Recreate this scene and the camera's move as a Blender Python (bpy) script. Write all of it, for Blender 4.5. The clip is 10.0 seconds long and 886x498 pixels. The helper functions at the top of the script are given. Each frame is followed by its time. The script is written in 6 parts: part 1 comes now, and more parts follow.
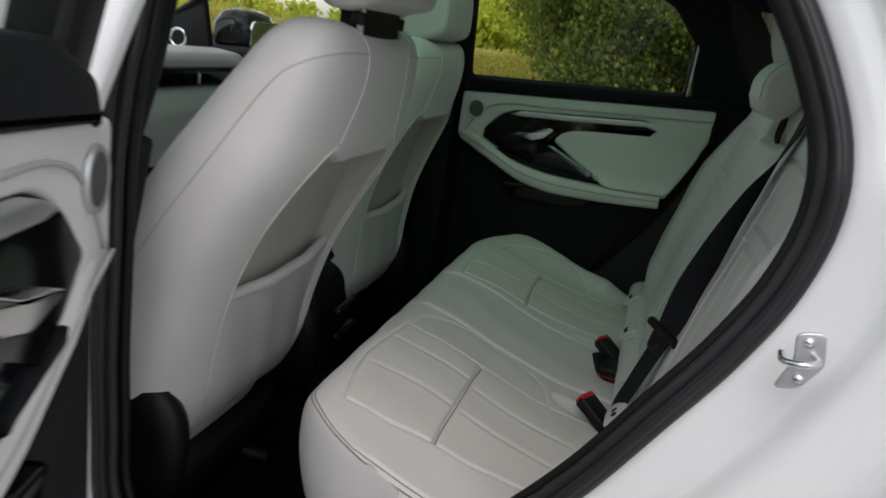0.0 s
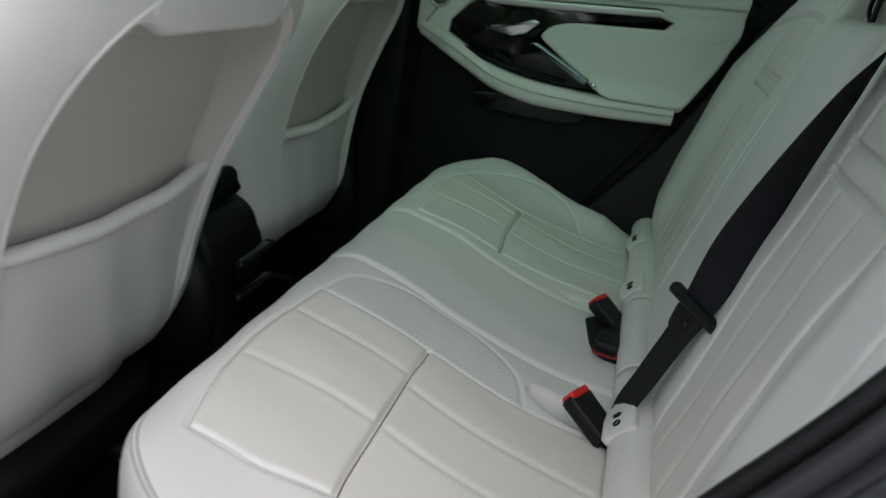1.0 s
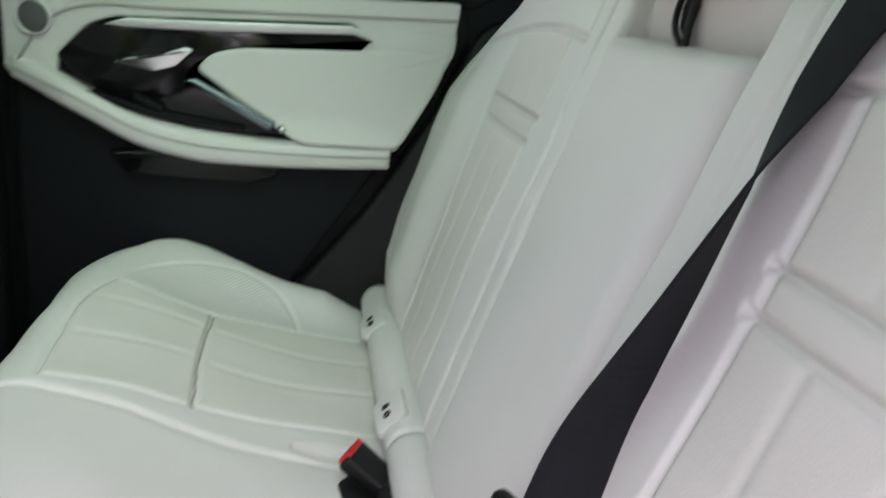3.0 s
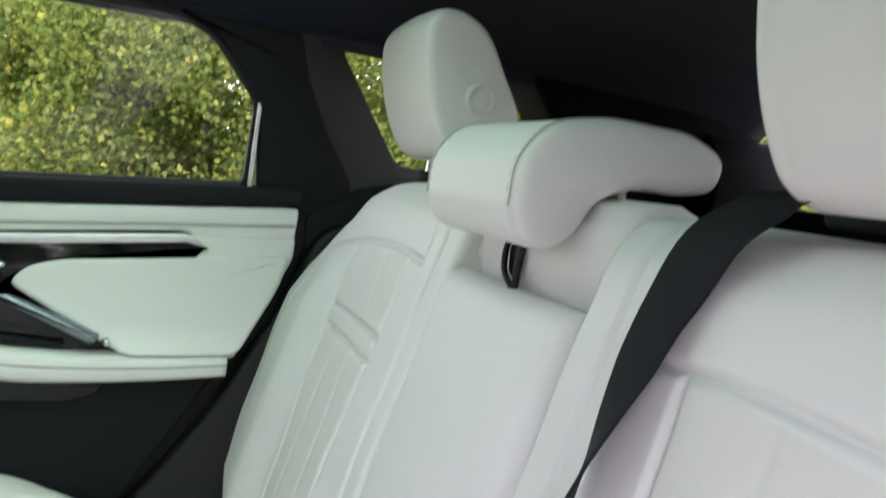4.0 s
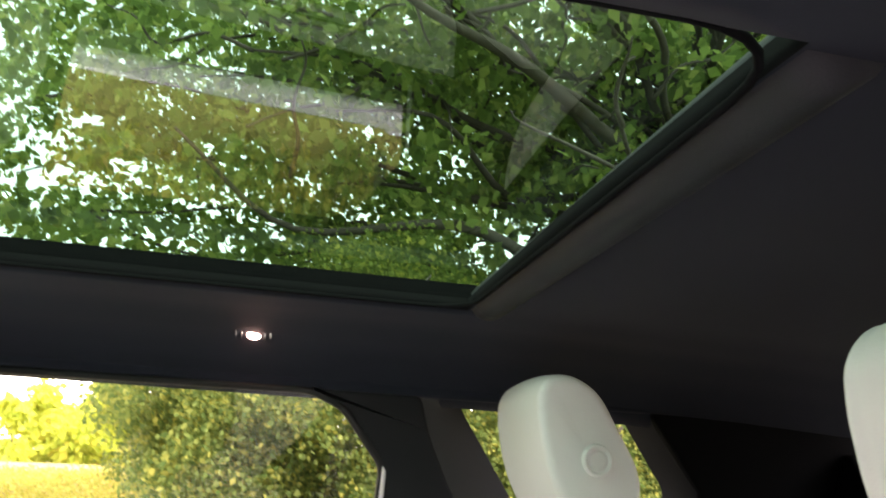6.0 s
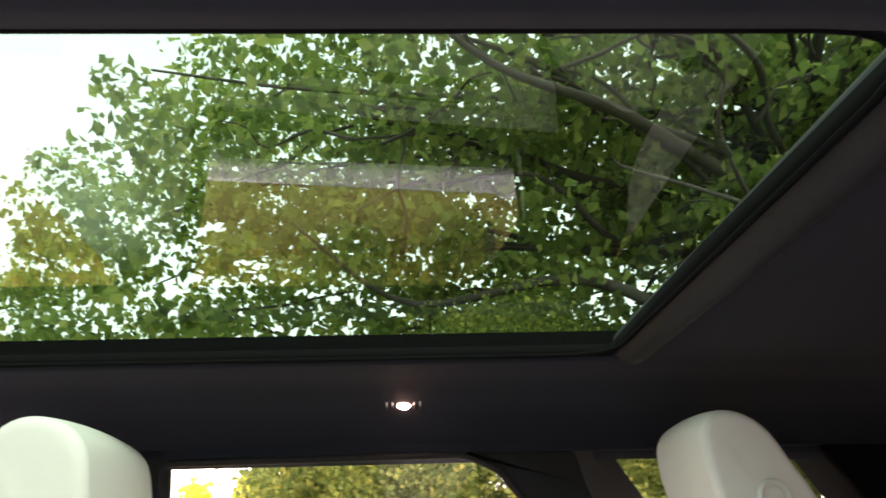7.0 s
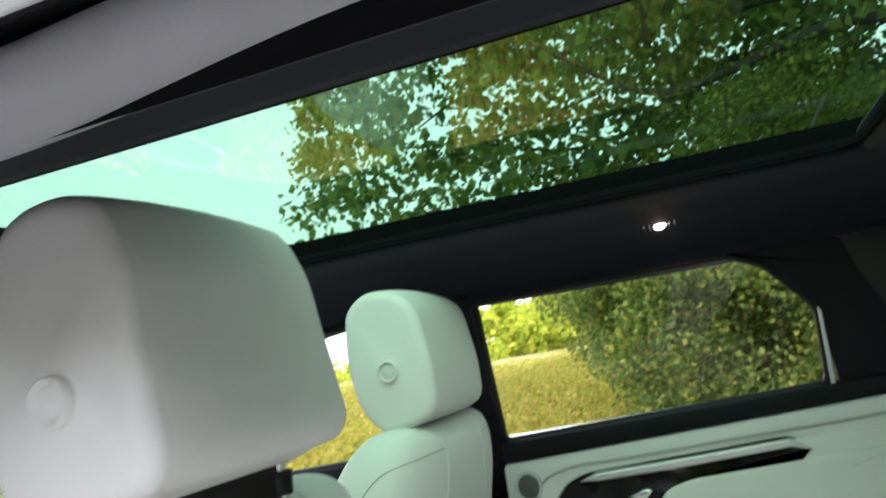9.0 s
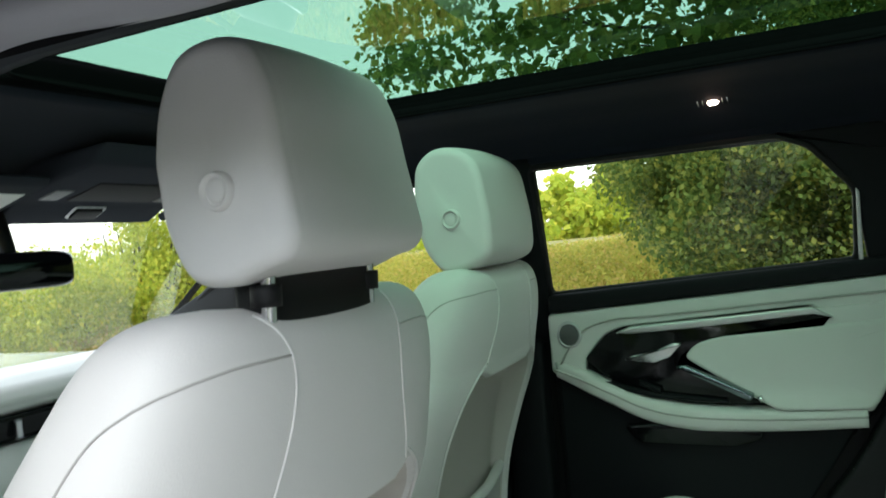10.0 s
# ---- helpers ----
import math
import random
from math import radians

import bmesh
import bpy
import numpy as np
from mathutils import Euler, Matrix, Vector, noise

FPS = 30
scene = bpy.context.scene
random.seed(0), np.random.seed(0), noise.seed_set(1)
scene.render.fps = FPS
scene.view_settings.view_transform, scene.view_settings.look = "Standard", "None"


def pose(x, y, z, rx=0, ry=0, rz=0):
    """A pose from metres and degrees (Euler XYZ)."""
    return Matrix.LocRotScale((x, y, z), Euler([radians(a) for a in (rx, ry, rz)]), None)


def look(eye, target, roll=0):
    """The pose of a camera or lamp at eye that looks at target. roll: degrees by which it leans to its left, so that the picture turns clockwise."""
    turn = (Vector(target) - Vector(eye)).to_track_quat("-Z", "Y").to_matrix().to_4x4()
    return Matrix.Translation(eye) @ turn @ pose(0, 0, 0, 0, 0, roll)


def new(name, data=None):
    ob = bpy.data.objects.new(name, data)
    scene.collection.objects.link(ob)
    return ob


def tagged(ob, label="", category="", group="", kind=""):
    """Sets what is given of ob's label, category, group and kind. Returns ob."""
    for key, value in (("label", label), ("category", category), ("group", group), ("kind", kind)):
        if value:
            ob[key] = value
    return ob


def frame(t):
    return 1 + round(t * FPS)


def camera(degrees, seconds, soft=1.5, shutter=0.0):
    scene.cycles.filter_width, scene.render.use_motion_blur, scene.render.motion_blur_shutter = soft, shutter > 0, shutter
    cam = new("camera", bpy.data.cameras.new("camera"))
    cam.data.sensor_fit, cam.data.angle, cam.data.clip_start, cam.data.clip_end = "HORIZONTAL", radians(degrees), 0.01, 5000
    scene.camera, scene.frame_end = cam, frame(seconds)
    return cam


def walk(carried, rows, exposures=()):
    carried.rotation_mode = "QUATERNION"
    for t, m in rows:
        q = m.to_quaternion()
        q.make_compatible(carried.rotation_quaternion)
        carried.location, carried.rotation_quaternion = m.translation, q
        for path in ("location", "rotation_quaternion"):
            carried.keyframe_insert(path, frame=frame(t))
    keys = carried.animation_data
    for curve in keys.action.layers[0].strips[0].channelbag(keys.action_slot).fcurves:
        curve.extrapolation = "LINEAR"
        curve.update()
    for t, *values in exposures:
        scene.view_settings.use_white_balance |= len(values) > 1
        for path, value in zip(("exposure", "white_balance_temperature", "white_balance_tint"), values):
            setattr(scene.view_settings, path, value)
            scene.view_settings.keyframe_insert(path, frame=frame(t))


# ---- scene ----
cam = camera(60.85, 10.0, soft=1.6, shutter=0.4)
PATH = [
    (0.0, -0.0741, -1.5288, 1.1632, 74.16, -8.16, 16.12),
    (0.5, -0.0967, -1.2826, 1.1130, 71.23, -8.47, 16.06),
    (1.0, -0.1073, -1.0798, 1.0634, 68.39, -8.48, 15.30),
    (1.5, -0.1106, -0.8988, 1.0475, 66.19, -7.79, 12.79),
    (2.0, -0.1369, -0.7937, 1.0414, 64.52, -6.42, 8.83),
    (2.5, -0.1591, -0.7048, 1.0458, 66.50, -6.37, 0.43),
    (3.0, -0.1654, -0.6307, 1.0730, 71.64, -6.92, -9.55),
    (3.2, -0.1617, -0.6176, 1.0876, 74.17, -6.90, -12.91),
    (3.5, -0.1599, -0.6058, 1.1108, 78.04, -6.91, -17.07),
    (4.0, -0.1635, -0.6029, 1.1498, 84.61, -6.91, -21.51),
    (4.3, -0.1665, -0.6067, 1.1700, 88.48, -6.69, -22.54),
    (4.5, -0.1680, -0.6104, 1.1813, 91.01, -6.45, -22.49),
    (5.0, -0.1614, -0.6233, 1.2064, 97.17, -5.76, -20.24),
    (5.5, -0.1642, -0.6329, 1.2280, 102.11, -4.64, -16.57),
    (5.7, -0.1697, -0.6392, 1.2294, 104.07, -4.07, -14.92),
    (6.0, -0.1811, -0.6494, 1.2255, 106.62, -3.01, -12.34),
    (6.5, -0.2028, -0.6641, 1.2118, 109.75, -0.76, -7.63),
    (6.8, -0.2118, -0.6669, 1.2076, 110.92, 0.78, -4.47),
    (7.0, -0.2144, -0.6650, 1.2086, 111.39, 1.56, -1.98),
    (7.5, -0.2004, -0.6864, 1.2250, 110.42, 3.76, 4.51),
    (8.0, -0.1889, -0.7207, 1.2404, 107.54, 5.94, 10.30),
    (8.5, -0.1759, -0.7718, 1.2500, 103.53, 7.90, 15.47),
    (9.0, -0.1629, -0.8259, 1.2439, 98.28, 8.77, 20.32),
    (9.5, -0.1505, -0.8786, 1.2162, 92.97, 7.96, 23.76),
    (10.0, -0.1257, -0.9548, 1.1993, 89.47, 5.02, 24.42),
]
EXPOSURES = [(0.0, -0.70, 6520, 13), (0.5, -0.36, 6420, 13), (1.0, -0.06, 6320, 13), (2.0, 0.76, 6330, 14), (2.5, 0.98, 6450, 23), (3.0, 1.20, 6550, 31), (4.5, 1.80, 6380, 31), (5.5, 2.08, 6820, 32), (7.0, 1.6, 7300, 46), (7.5, 1.53, 7200, 41), (8.0, 1.53, 6950, 36), (8.5, 1.30, 6420, 25), (9.0, 1.0, 6350, 15), (10.0, 0.42, 6200, 7)]
walk(cam, [(t, pose(x, y, z, rx, ry, rz)) for t, x, y, z, rx, ry, rz in PATH], EXPOSURES)

# ---- sky, sun ----
world = bpy.data.worlds.new("sky")
scene.world = world
world.use_nodes = True
wn, wl = world.node_tree.nodes, world.node_tree.links
sky = wn.new("ShaderNodeTexSky")
sky.sky_type, sky.sun_disc = "NISHITA", False
sky.sun_elevation, sky.sun_rotation = radians(60), radians(171)
sky.air_density, sky.dust_density = 1.5, 1.6
hsv = wn.new("ShaderNodeHueSaturation")
hsv.inputs["Saturation"].default_value = 0.35
wl.new(sky.outputs[0], hsv.inputs["Color"])
wl.new(hsv.outputs[0], wn["Background"].inputs["Color"])
wn["Background"].inputs["Strength"].default_value = 0.42
sun = new("sun", bpy.data.lights.new("sun", "SUN"))
sun.data.energy, sun.data.angle, sun.data.color = 1.0, radians(60), (1.0, 0.91, 0.80)
sun.matrix_world = look((0, 0, 0), (-0.08, 0.50, -0.86))


# ---- materials ----
def material(name, colour, rough=0.5, metal=0.0, vary=0.0, scale=8.0, bump=0.0, bump_scale=200.0, spec=0.5, fine=0.0, coat=0.0, sheen=0.0):
    m = bpy.data.materials.new(name)
    m.use_nodes = True
    n, l = m.node_tree.nodes, m.node_tree.links
    b = n["Principled BSDF"]
    b.inputs["Base Color"].default_value = (*colour, 1)
    b.inputs["Roughness"].default_value, b.inputs["Metallic"].default_value = rough, metal
    b.inputs["Specular IOR Level"].default_value = spec
    b.inputs["Coat Weight"].default_value, b.inputs["Coat Roughness"].default_value = coat, 0.05
    b.inputs["Sheen Weight"].default_value = sheen
    tc = n.new("ShaderNodeTexCoord")
    if vary:
        big = n.new("ShaderNodeTexNoise")
        big.inputs["Scale"].default_value, big.inputs["Detail"].default_value = scale, 5
        l.new(tc.outputs["Object"], big.inputs["Vector"])
        mix = n.new("ShaderNodeMix")
        mix.data_type = "RGBA"
        mix.inputs["A"].default_value = (*[c * (1 - vary) for c in colour], 1)
        mix.inputs["B"].default_value = (*[min(1, c * (1 + vary)) for c in colour], 1)
        l.new(big.outputs["Fac"], mix.inputs["Factor"])
        l.new(mix.outputs["Result"], b.inputs["Base Color"])
        rr = n.new("ShaderNodeMapRange")
        rr.inputs["To Min"].default_value, rr.inputs["To Max"].default_value = max(0.02, rough - 0.08), min(1, rough + 0.08)
        l.new(big.outputs["Fac"], rr.inputs["Value"])
        l.new(rr.outputs["Result"], b.inputs["Roughness"])
    if bump:
        grain = n.new("ShaderNodeTexNoise")
        grain.inputs["Scale"].default_value, grain.inputs["Detail"].default_value = bump_scale, 3
        l.new(tc.outputs["Object"], grain.inputs["Vector"])
        bp = n.new("ShaderNodeBump")
        bp.inputs["Strength"].default_value, bp.inputs["Distance"].default_value = bump, 0.002
        l.new(grain.outputs["Fac"], bp.inputs["Height"])
        l.new(bp.outputs["Normal"], b.inputs["Normal"])
    return m


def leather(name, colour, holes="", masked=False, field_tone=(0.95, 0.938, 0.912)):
    """Soft grained hide: fine cell grain, faint creases, optional punched holes."""
    m = material(name, colour, rough=0.54, vary=0.05, scale=5.0, spec=0.3)
    n, l = m.node_tree.nodes, m.node_tree.links
    b = n["Principled BSDF"]
    tc = n.new("ShaderNodeTexCoord")
    cells = n.new("ShaderNodeTexVoronoi")
    cells.inputs["Scale"].default_value = 620
    l.new(tc.outputs["Object"], cells.inputs["Vector"])
    crease = n.new("ShaderNodeTexNoise")
    crease.inputs["Scale"].default_value, crease.inputs["Detail"].default_value = 15, 6
    l.new(tc.outputs["Object"], crease.inputs["Vector"])
    b1, b2 = n.new("ShaderNodeBump"), n.new("ShaderNodeBump")
    b1.inputs["Strength"].default_value, b1.inputs["Distance"].default_value = 0.12, 0.001
    b2.inputs["Strength"].default_value, b2.inputs["Distance"].default_value = 0.12, 0.01
    l.new(cells.outputs["Distance"], b1.inputs["Height"])
    l.new(crease.outputs["Fac"], b2.inputs["Height"])
    l.new(b1.outputs["Normal"], b2.inputs["Normal"])
    l.new(b2.outputs["Normal"], b.inputs["Normal"])
    if holes:
        dots = n.new("ShaderNodeTexVoronoi")
        dots.voronoi_dimensions = "2D"
        dots.inputs["Scale"].default_value, dots.inputs["Randomness"].default_value = 215, 0.0
        sep, com = n.new("ShaderNodeSeparateXYZ"), n.new("ShaderNodeCombineXYZ")
        l.new(tc.outputs["Object"], sep.inputs[0])
        l.new(sep.outputs[holes[0]], com.inputs["X"])
        l.new(sep.outputs[holes[1]], com.inputs["Y"])
        rot = n.new("ShaderNodeVectorRotate")
        rot.inputs["Angle"].default_value = radians(45)
        l.new(com.outputs[0], rot.inputs["Vector"])
        l.new(rot.outputs[0], dots.inputs["Vector"])
        lt = n.new("ShaderNodeMath")
        lt.operation = "LESS_THAN"
        lt.inputs[1].default_value = 0.25
        l.new(dots.outputs["Distance"], lt.inputs[0])
        mix = n.new("ShaderNodeMix")
        mix.data_type = "RGBA"
        mix.inputs["A"].default_value = (*colour, 1)
        mix.inputs["B"].default_value = (*[c * (0.58 if holes == "XY" else 0.86) for c in colour], 1)
        l.new(lt.outputs[0], mix.inputs["Factor"])
        l.new(mix.outputs["Result"], b.inputs["Base Color"])
        if masked:
            # "perf" and "quilt" hold the distance inside the seams of each field
            def field(attr):
                at_, g_ = n.new("ShaderNodeAttribute"), n.new("ShaderNodeMath")
                at_.attribute_name, g_.operation = attr, "GREATER_THAN"
                g_.inputs[1].default_value = 0.004
                l.new(at_.outputs["Fac"], g_.inputs[0])
                return g_.outputs[0]
            both = n.new("ShaderNodeMath")
            both.operation = "MULTIPLY"
            l.new(lt.outputs[0], both.inputs[0])
            l.new(field("perf"), both.inputs[1])
            l.new(both.outputs[0], mix.inputs["Factor"])
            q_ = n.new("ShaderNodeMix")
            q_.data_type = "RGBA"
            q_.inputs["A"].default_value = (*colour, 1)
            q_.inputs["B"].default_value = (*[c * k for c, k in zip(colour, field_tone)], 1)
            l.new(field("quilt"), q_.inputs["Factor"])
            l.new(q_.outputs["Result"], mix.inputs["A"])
    return m


def glass(name, tint, gloss=0.9, base=0.07):
    """A thin pane: tinted, clear, with a mirror gloss that grows at a grazing view."""
    m = bpy.data.materials.new(name)
    m.use_nodes = True
    n, l = m.node_tree.nodes, m.node_tree.links
    n.remove(n["Principled BSDF"])
    t, g, mix, lw = n.new("ShaderNodeBsdfTransparent"), n.new("ShaderNodeBsdfGlossy"), n.new("ShaderNodeMixShader"), n.new("ShaderNodeLayerWeight")
    t.inputs["Color"].default_value = (*tint, 1)
    g.inputs["Roughness"].default_value = 0.0
    g.inputs["Color"].default_value = (gloss, gloss, gloss, 1)
    pw, ml = n.new("ShaderNodeMath"), n.new("ShaderNodeMath")
    pw.operation, ml.operation = "POWER", "MULTIPLY_ADD"
    pw.inputs[1].default_value = 4.0
    ml.inputs[1].default_value, ml.inputs[2].default_value = 0.75, base
    l.new(lw.outputs["Facing"], pw.inputs[0])
    l.new(pw.outputs[0], ml.inputs[0])
    l.new(ml.outputs[0], mix.inputs[0])
    l.new(t.outputs[0], mix.inputs[1])
    l.new(g.outputs[0], mix.inputs[2])
    l.new(mix.outputs[0], n["Material Output"].inputs["Surface"])
    return m


def pane(name, outline, axis, at, mat, parent=None, label="", place=None):
    """A single thin sheet of glass."""
    k = "xyz".index(axis)
    v = []
    for u, w in outline:
        c = [u, w]
        c.insert(k, at)
        v.append(place @ Vector(c) if place is not None else c)
    return obj(name, v, [tuple(range(len(v)))], mat, parent, label, smooth=False)


def foliage(name, dark, light, yellow):
    m = bpy.data.materials.new(name)
    m.use_nodes = True
    n, l = m.node_tree.nodes, m.node_tree.links
    n.remove(n["Principled BSDF"])
    geo, ramp = n.new("ShaderNodeNewGeometry"), n.new("ShaderNodeValToRGB")
    ramp.color_ramp.elements[0].color, ramp.color_ramp.elements[1].color = (*dark, 1), (*yellow, 1)
    e = ramp.color_ramp.elements.new(0.7)
    e.color = (*light, 1)
    l.new(geo.outputs["Random Per Island"], ramp.inputs[0])
    d, t, mix = n.new("ShaderNodeBsdfDiffuse"), n.new("ShaderNodeBsdfTranslucent"), n.new("ShaderNodeMixShader")
    mix.inputs[0].default_value = 0.62
    for s in (d, t):
        l.new(ramp.outputs[0], s.inputs["Color"])
    l.new(d.outputs[0], mix.inputs[1])
    l.new(t.outputs[0], mix.inputs[2])
    l.new(mix.outputs[0], n["Material Output"].inputs["Surface"])
    return m


HIDE = leather("pale_leather", (0.66, 0.645, 0.62))
HIDE_SEAT = leather("seat_leather", (0.66, 0.645, 0.62), "XY", True)
HIDE_BACKREST = leather("backrest_leather", (0.66, 0.645, 0.62), "YZ", True)
# this field tone darkens the knee recess: painted shade over a browner leather
HIDE_BACK_SHADED = leather("seat_back_leather_shaded", (0.66, 0.645, 0.62), "YZ", True, (0.76, 0.73, 0.69))
MESH = material("speaker_mesh", (0.12, 0.12, 0.12), 0.45, metal=0.6, vary=0.2, scale=300, bump=0.6, bump_scale=900)
SMOKE = material("smoked_metal", (0.20, 0.24, 0.26), 0.22, metal=1.0, vary=0.1, scale=30)
STITCH = material("pale_stitching", (0.60, 0.58, 0.55), 0.6, vary=0.05)
RAIL_TRIM = material("slate_grey_trim", (0.25, 0.245, 0.262), 0.45, vary=0.1, scale=8, bump=0.15, bump_scale=500)
TRIM = material("soft_grey_trim", (0.030, 0.029, 0.030), 0.75, vary=0.12, scale=10, bump=0.2, bump_scale=600, spec=0.25)
SEAM = material("seam_thread", (0.42, 0.405, 0.38), 0.7, bump=0.3, bump_scale=900)
BLACK = material("black_plastic", (0.004, 0.004, 0.0045), 0.5, spec=0.3, vary=0.25, scale=20, bump=0.25, bump_scale=700)
DARK = material("charcoal_trim", (0.0050, 0.0056, 0.0072), 0.65, spec=0.2, vary=0.15, scale=12, bump=0.25, bump_scale=600)
LINER = material("charcoal_headlining", (0.0112, 0.0138, 0.0210), 0.95, spec=0.1, vary=0.12, scale=6, bump=0.15, bump_scale=900, sheen=0.05)
MATT = material("matt_black_band", (0.003, 0.003, 0.0035), 0.9, spec=0.08, vary=0.1)
GLOSS = material("piano_black", (0.004, 0.004, 0.005), 0.10, spec=0.3, coat=0.15, vary=0.1)
RUBBER = material("rubber_seal", (0.014, 0.014, 0.016), 0.42, vary=0.2, scale=30, bump=0.15, bump_scale=300)
CHROME = material("satin_metal", (0.72, 0.72, 0.73), 0.22, metal=1.0, vary=0.05, scale=40)
SILVER = material("brushed_metal", (0.66, 0.66, 0.66), 0.45, metal=1.0, vary=0.1, scale=60, bump=0.1, bump_scale=500)
PAINT = material("white_paint", (0.80, 0.80, 0.80), 0.22, vary=0.015, scale=3, coat=0.8)
CARPET = material("black_carpet", (0.0025, 0.0025, 0.003), 1.0, spec=0.1, vary=0.4, scale=60, bump=1.0, bump_scale=500)
WEB = material("belt_webbing", (0.016, 0.017, 0.020), 0.65, vary=0.15, scale=90, bump=0.8, bump_scale=1200, spec=0.12)
# paler copy of the headlining cloth: windscreen light put into the colour
CLOTH_LIT = material("lit_slate_cloth", (0.034, 0.037, 0.047), 0.9, spec=0.1, vary=0.12, scale=8, bump=0.15, bump_scale=900)
WELT = material("dark_thread", (0.14, 0.13, 0.12), 0.8, vary=0.2, scale=400, bump=0.4, bump_scale=1500)
RED = material("red_button", (0.62, 0.012, 0.012), 0.3, vary=0.08)
GLASS = glass("side_glass", (0.90, 0.95, 0.91), base=0.02)
ROOF_GLASS = glass("roof_glass", (0.210, 0.370, 0.258), base=0.035)
SCREEN_GLASS = glass("windscreen_glass", (0.93, 0.96, 0.94), base=0.02)
GRASS = material("meadow_grass", (0.22, 0.19, 0.05), 0.95, vary=0.5, scale=1.2, bump=1.0, bump_scale=25)
TARMAC = material("pale_road", (0.30, 0.30, 0.29), 0.9, vary=0.2, scale=3.0, bump=0.6, bump_scale=120)
BARK = material("bark", (0.055, 0.045, 0.036), 0.95, vary=0.4, scale=14, bump=1.0, bump_scale=40)
LEAF_HEDGE = foliage("hedge_leaves", (0.09, 0.15, 0.040), (0.23, 0.29, 0.075), (0.44, 0.42, 0.09))
LEAF_MEADOW = foliage("meadow_blades", (0.34, 0.36, 0.07), (0.56, 0.48, 0.10), (0.64, 0.45, 0.15))
LEAF_TREE = foliage("tree_leaves", (0.09, 0.15, 0.045), (0.22, 0.31, 0.085), (0.36, 0.40, 0.12))
LEAF_FAR = foliage("sunny_leaves", (0.32, 0.40, 0.05), (0.56, 0.60, 0.09), (0.72, 0.64, 0.10))


# ---- builders ----
def obj(name, verts, faces, mat, parent=None, label="", smooth=True, mats=(), index=None):
    me = bpy.data.meshes.new(name)
    me.from_pydata([tuple(map(float, v)) for v in verts], [], [tuple(map(int, f)) for f in faces])
    for mm in (mat, *mats):
        me.materials.append(mm)
    if index is not None:
        me.polygons.foreach_set("material_index", [int(i) for i in index])
    me.polygons.foreach_set("use_smooth", [smooth] * len(me.polygons))
    bm = bmesh.new()
    bm.from_mesh(me)
    bmesh.ops.recalc_face_normals(bm, faces=bm.faces)
    bm.to_mesh(me)
    bm.free()
    me.update()
    ob = new(name, me)
    if parent:
        ob.parent = parent
    if label:
        ob["label"] = label
    return ob


def sharp(ob, degrees=35):
    """Smooth shading that keeps the hard edges."""
    me = ob.data
    bm = bmesh.new()
    bm.from_mesh(me)
    for e in bm.edges:
        e.smooth = not (len(e.link_faces) == 2 and e.calc_face_angle() > radians(degrees))
    bm.to_mesh(me)
    bm.free()
    return ob


def thing(name, label, category, group="", kind="", at=(0, 0, 0)):
    ob = new(name)
    ob.empty_display_size = 0.05
    ob.location = at
    return tagged(ob, label, category, group, kind)


def grid_faces(nu, nv, wrap_u=False, wrap_v=False):
    i, j = np.meshgrid(np.arange(nu if wrap_u else nu - 1), np.arange(nv if wrap_v else nv - 1), indexing="ij")
    a, b = (i + 1) % nu, (j + 1) % nv
    return np.stack([i * nv + j, a * nv + j, a * nv + b, i * nv + b], -1).reshape(-1, 4)


def spline(points, n):
    """n points along a smooth curve through the given ones."""
    p = np.array(points, float)
    t = np.concatenate([[0], np.cumsum(np.linalg.norm(np.diff(p, axis=0), axis=1))])
    m = np.gradient(p, t, axis=0)
    s = np.linspace(0, t[-1], n)
    k = np.clip(np.searchsorted(t, s, side="right") - 1, 0, len(t) - 2)
    h = (t[k + 1] - t[k])[:, None]
    u = ((s - t[k]) / (t[k + 1] - t[k]))[:, None]
    return (2 * u**3 - 3 * u**2 + 1) * p[k] + (u**3 - 2 * u**2 + u) * h * m[k] + (3 * u**2 - 2 * u**3) * p[k + 1] + (u**3 - u**2) * h * m[k + 1]


def tube(name, points, radius, mat, parent=None, label="", n=40, sides=10, closed=False, flat=1.0):
    """A rounded rod or cord along a smooth curve; radius may be a list of radii along it."""
    p = spline(points, n) if n else np.array(points, float)
    n = len(p)
    tan = np.gradient(p, axis=0)
    if closed:
        tan = np.roll(p, -1, 0) - np.roll(p, 1, 0)
    tan /= np.linalg.norm(tan, axis=1)[:, None] + 1e-9
    ref = np.array([0, 0, 1.0]) if abs(tan[:, 2]).max() < 0.9 else np.array([0, 1.0, 0]) if abs(tan[:, 1]).max() < 0.9 else np.array([1.0, 0.3, 0.2])
    a = np.cross(tan, ref)
    a /= np.linalg.norm(a, axis=1)[:, None] + 1e-9
    b = np.cross(a, tan)
    r = np.interp(np.linspace(0, 1, n), np.linspace(0, 1, np.size(radius)), np.atleast_1d(radius))
    an = np.linspace(0, 2 * np.pi, sides, endpoint=False)
    v = p[:, None] + r[:, None, None] * (np.cos(an)[None, :, None] * a[:, None] + flat * np.sin(an)[None, :, None] * b[:, None])
    f = list(grid_faces(n, sides, wrap_u=closed, wrap_v=True))
    v = v.reshape(-1, 3)
    if not closed:
        f += [tuple(range(sides)), tuple(range((n - 1) * sides, n * sides))]
    return obj(name, v, f, mat, parent, label)


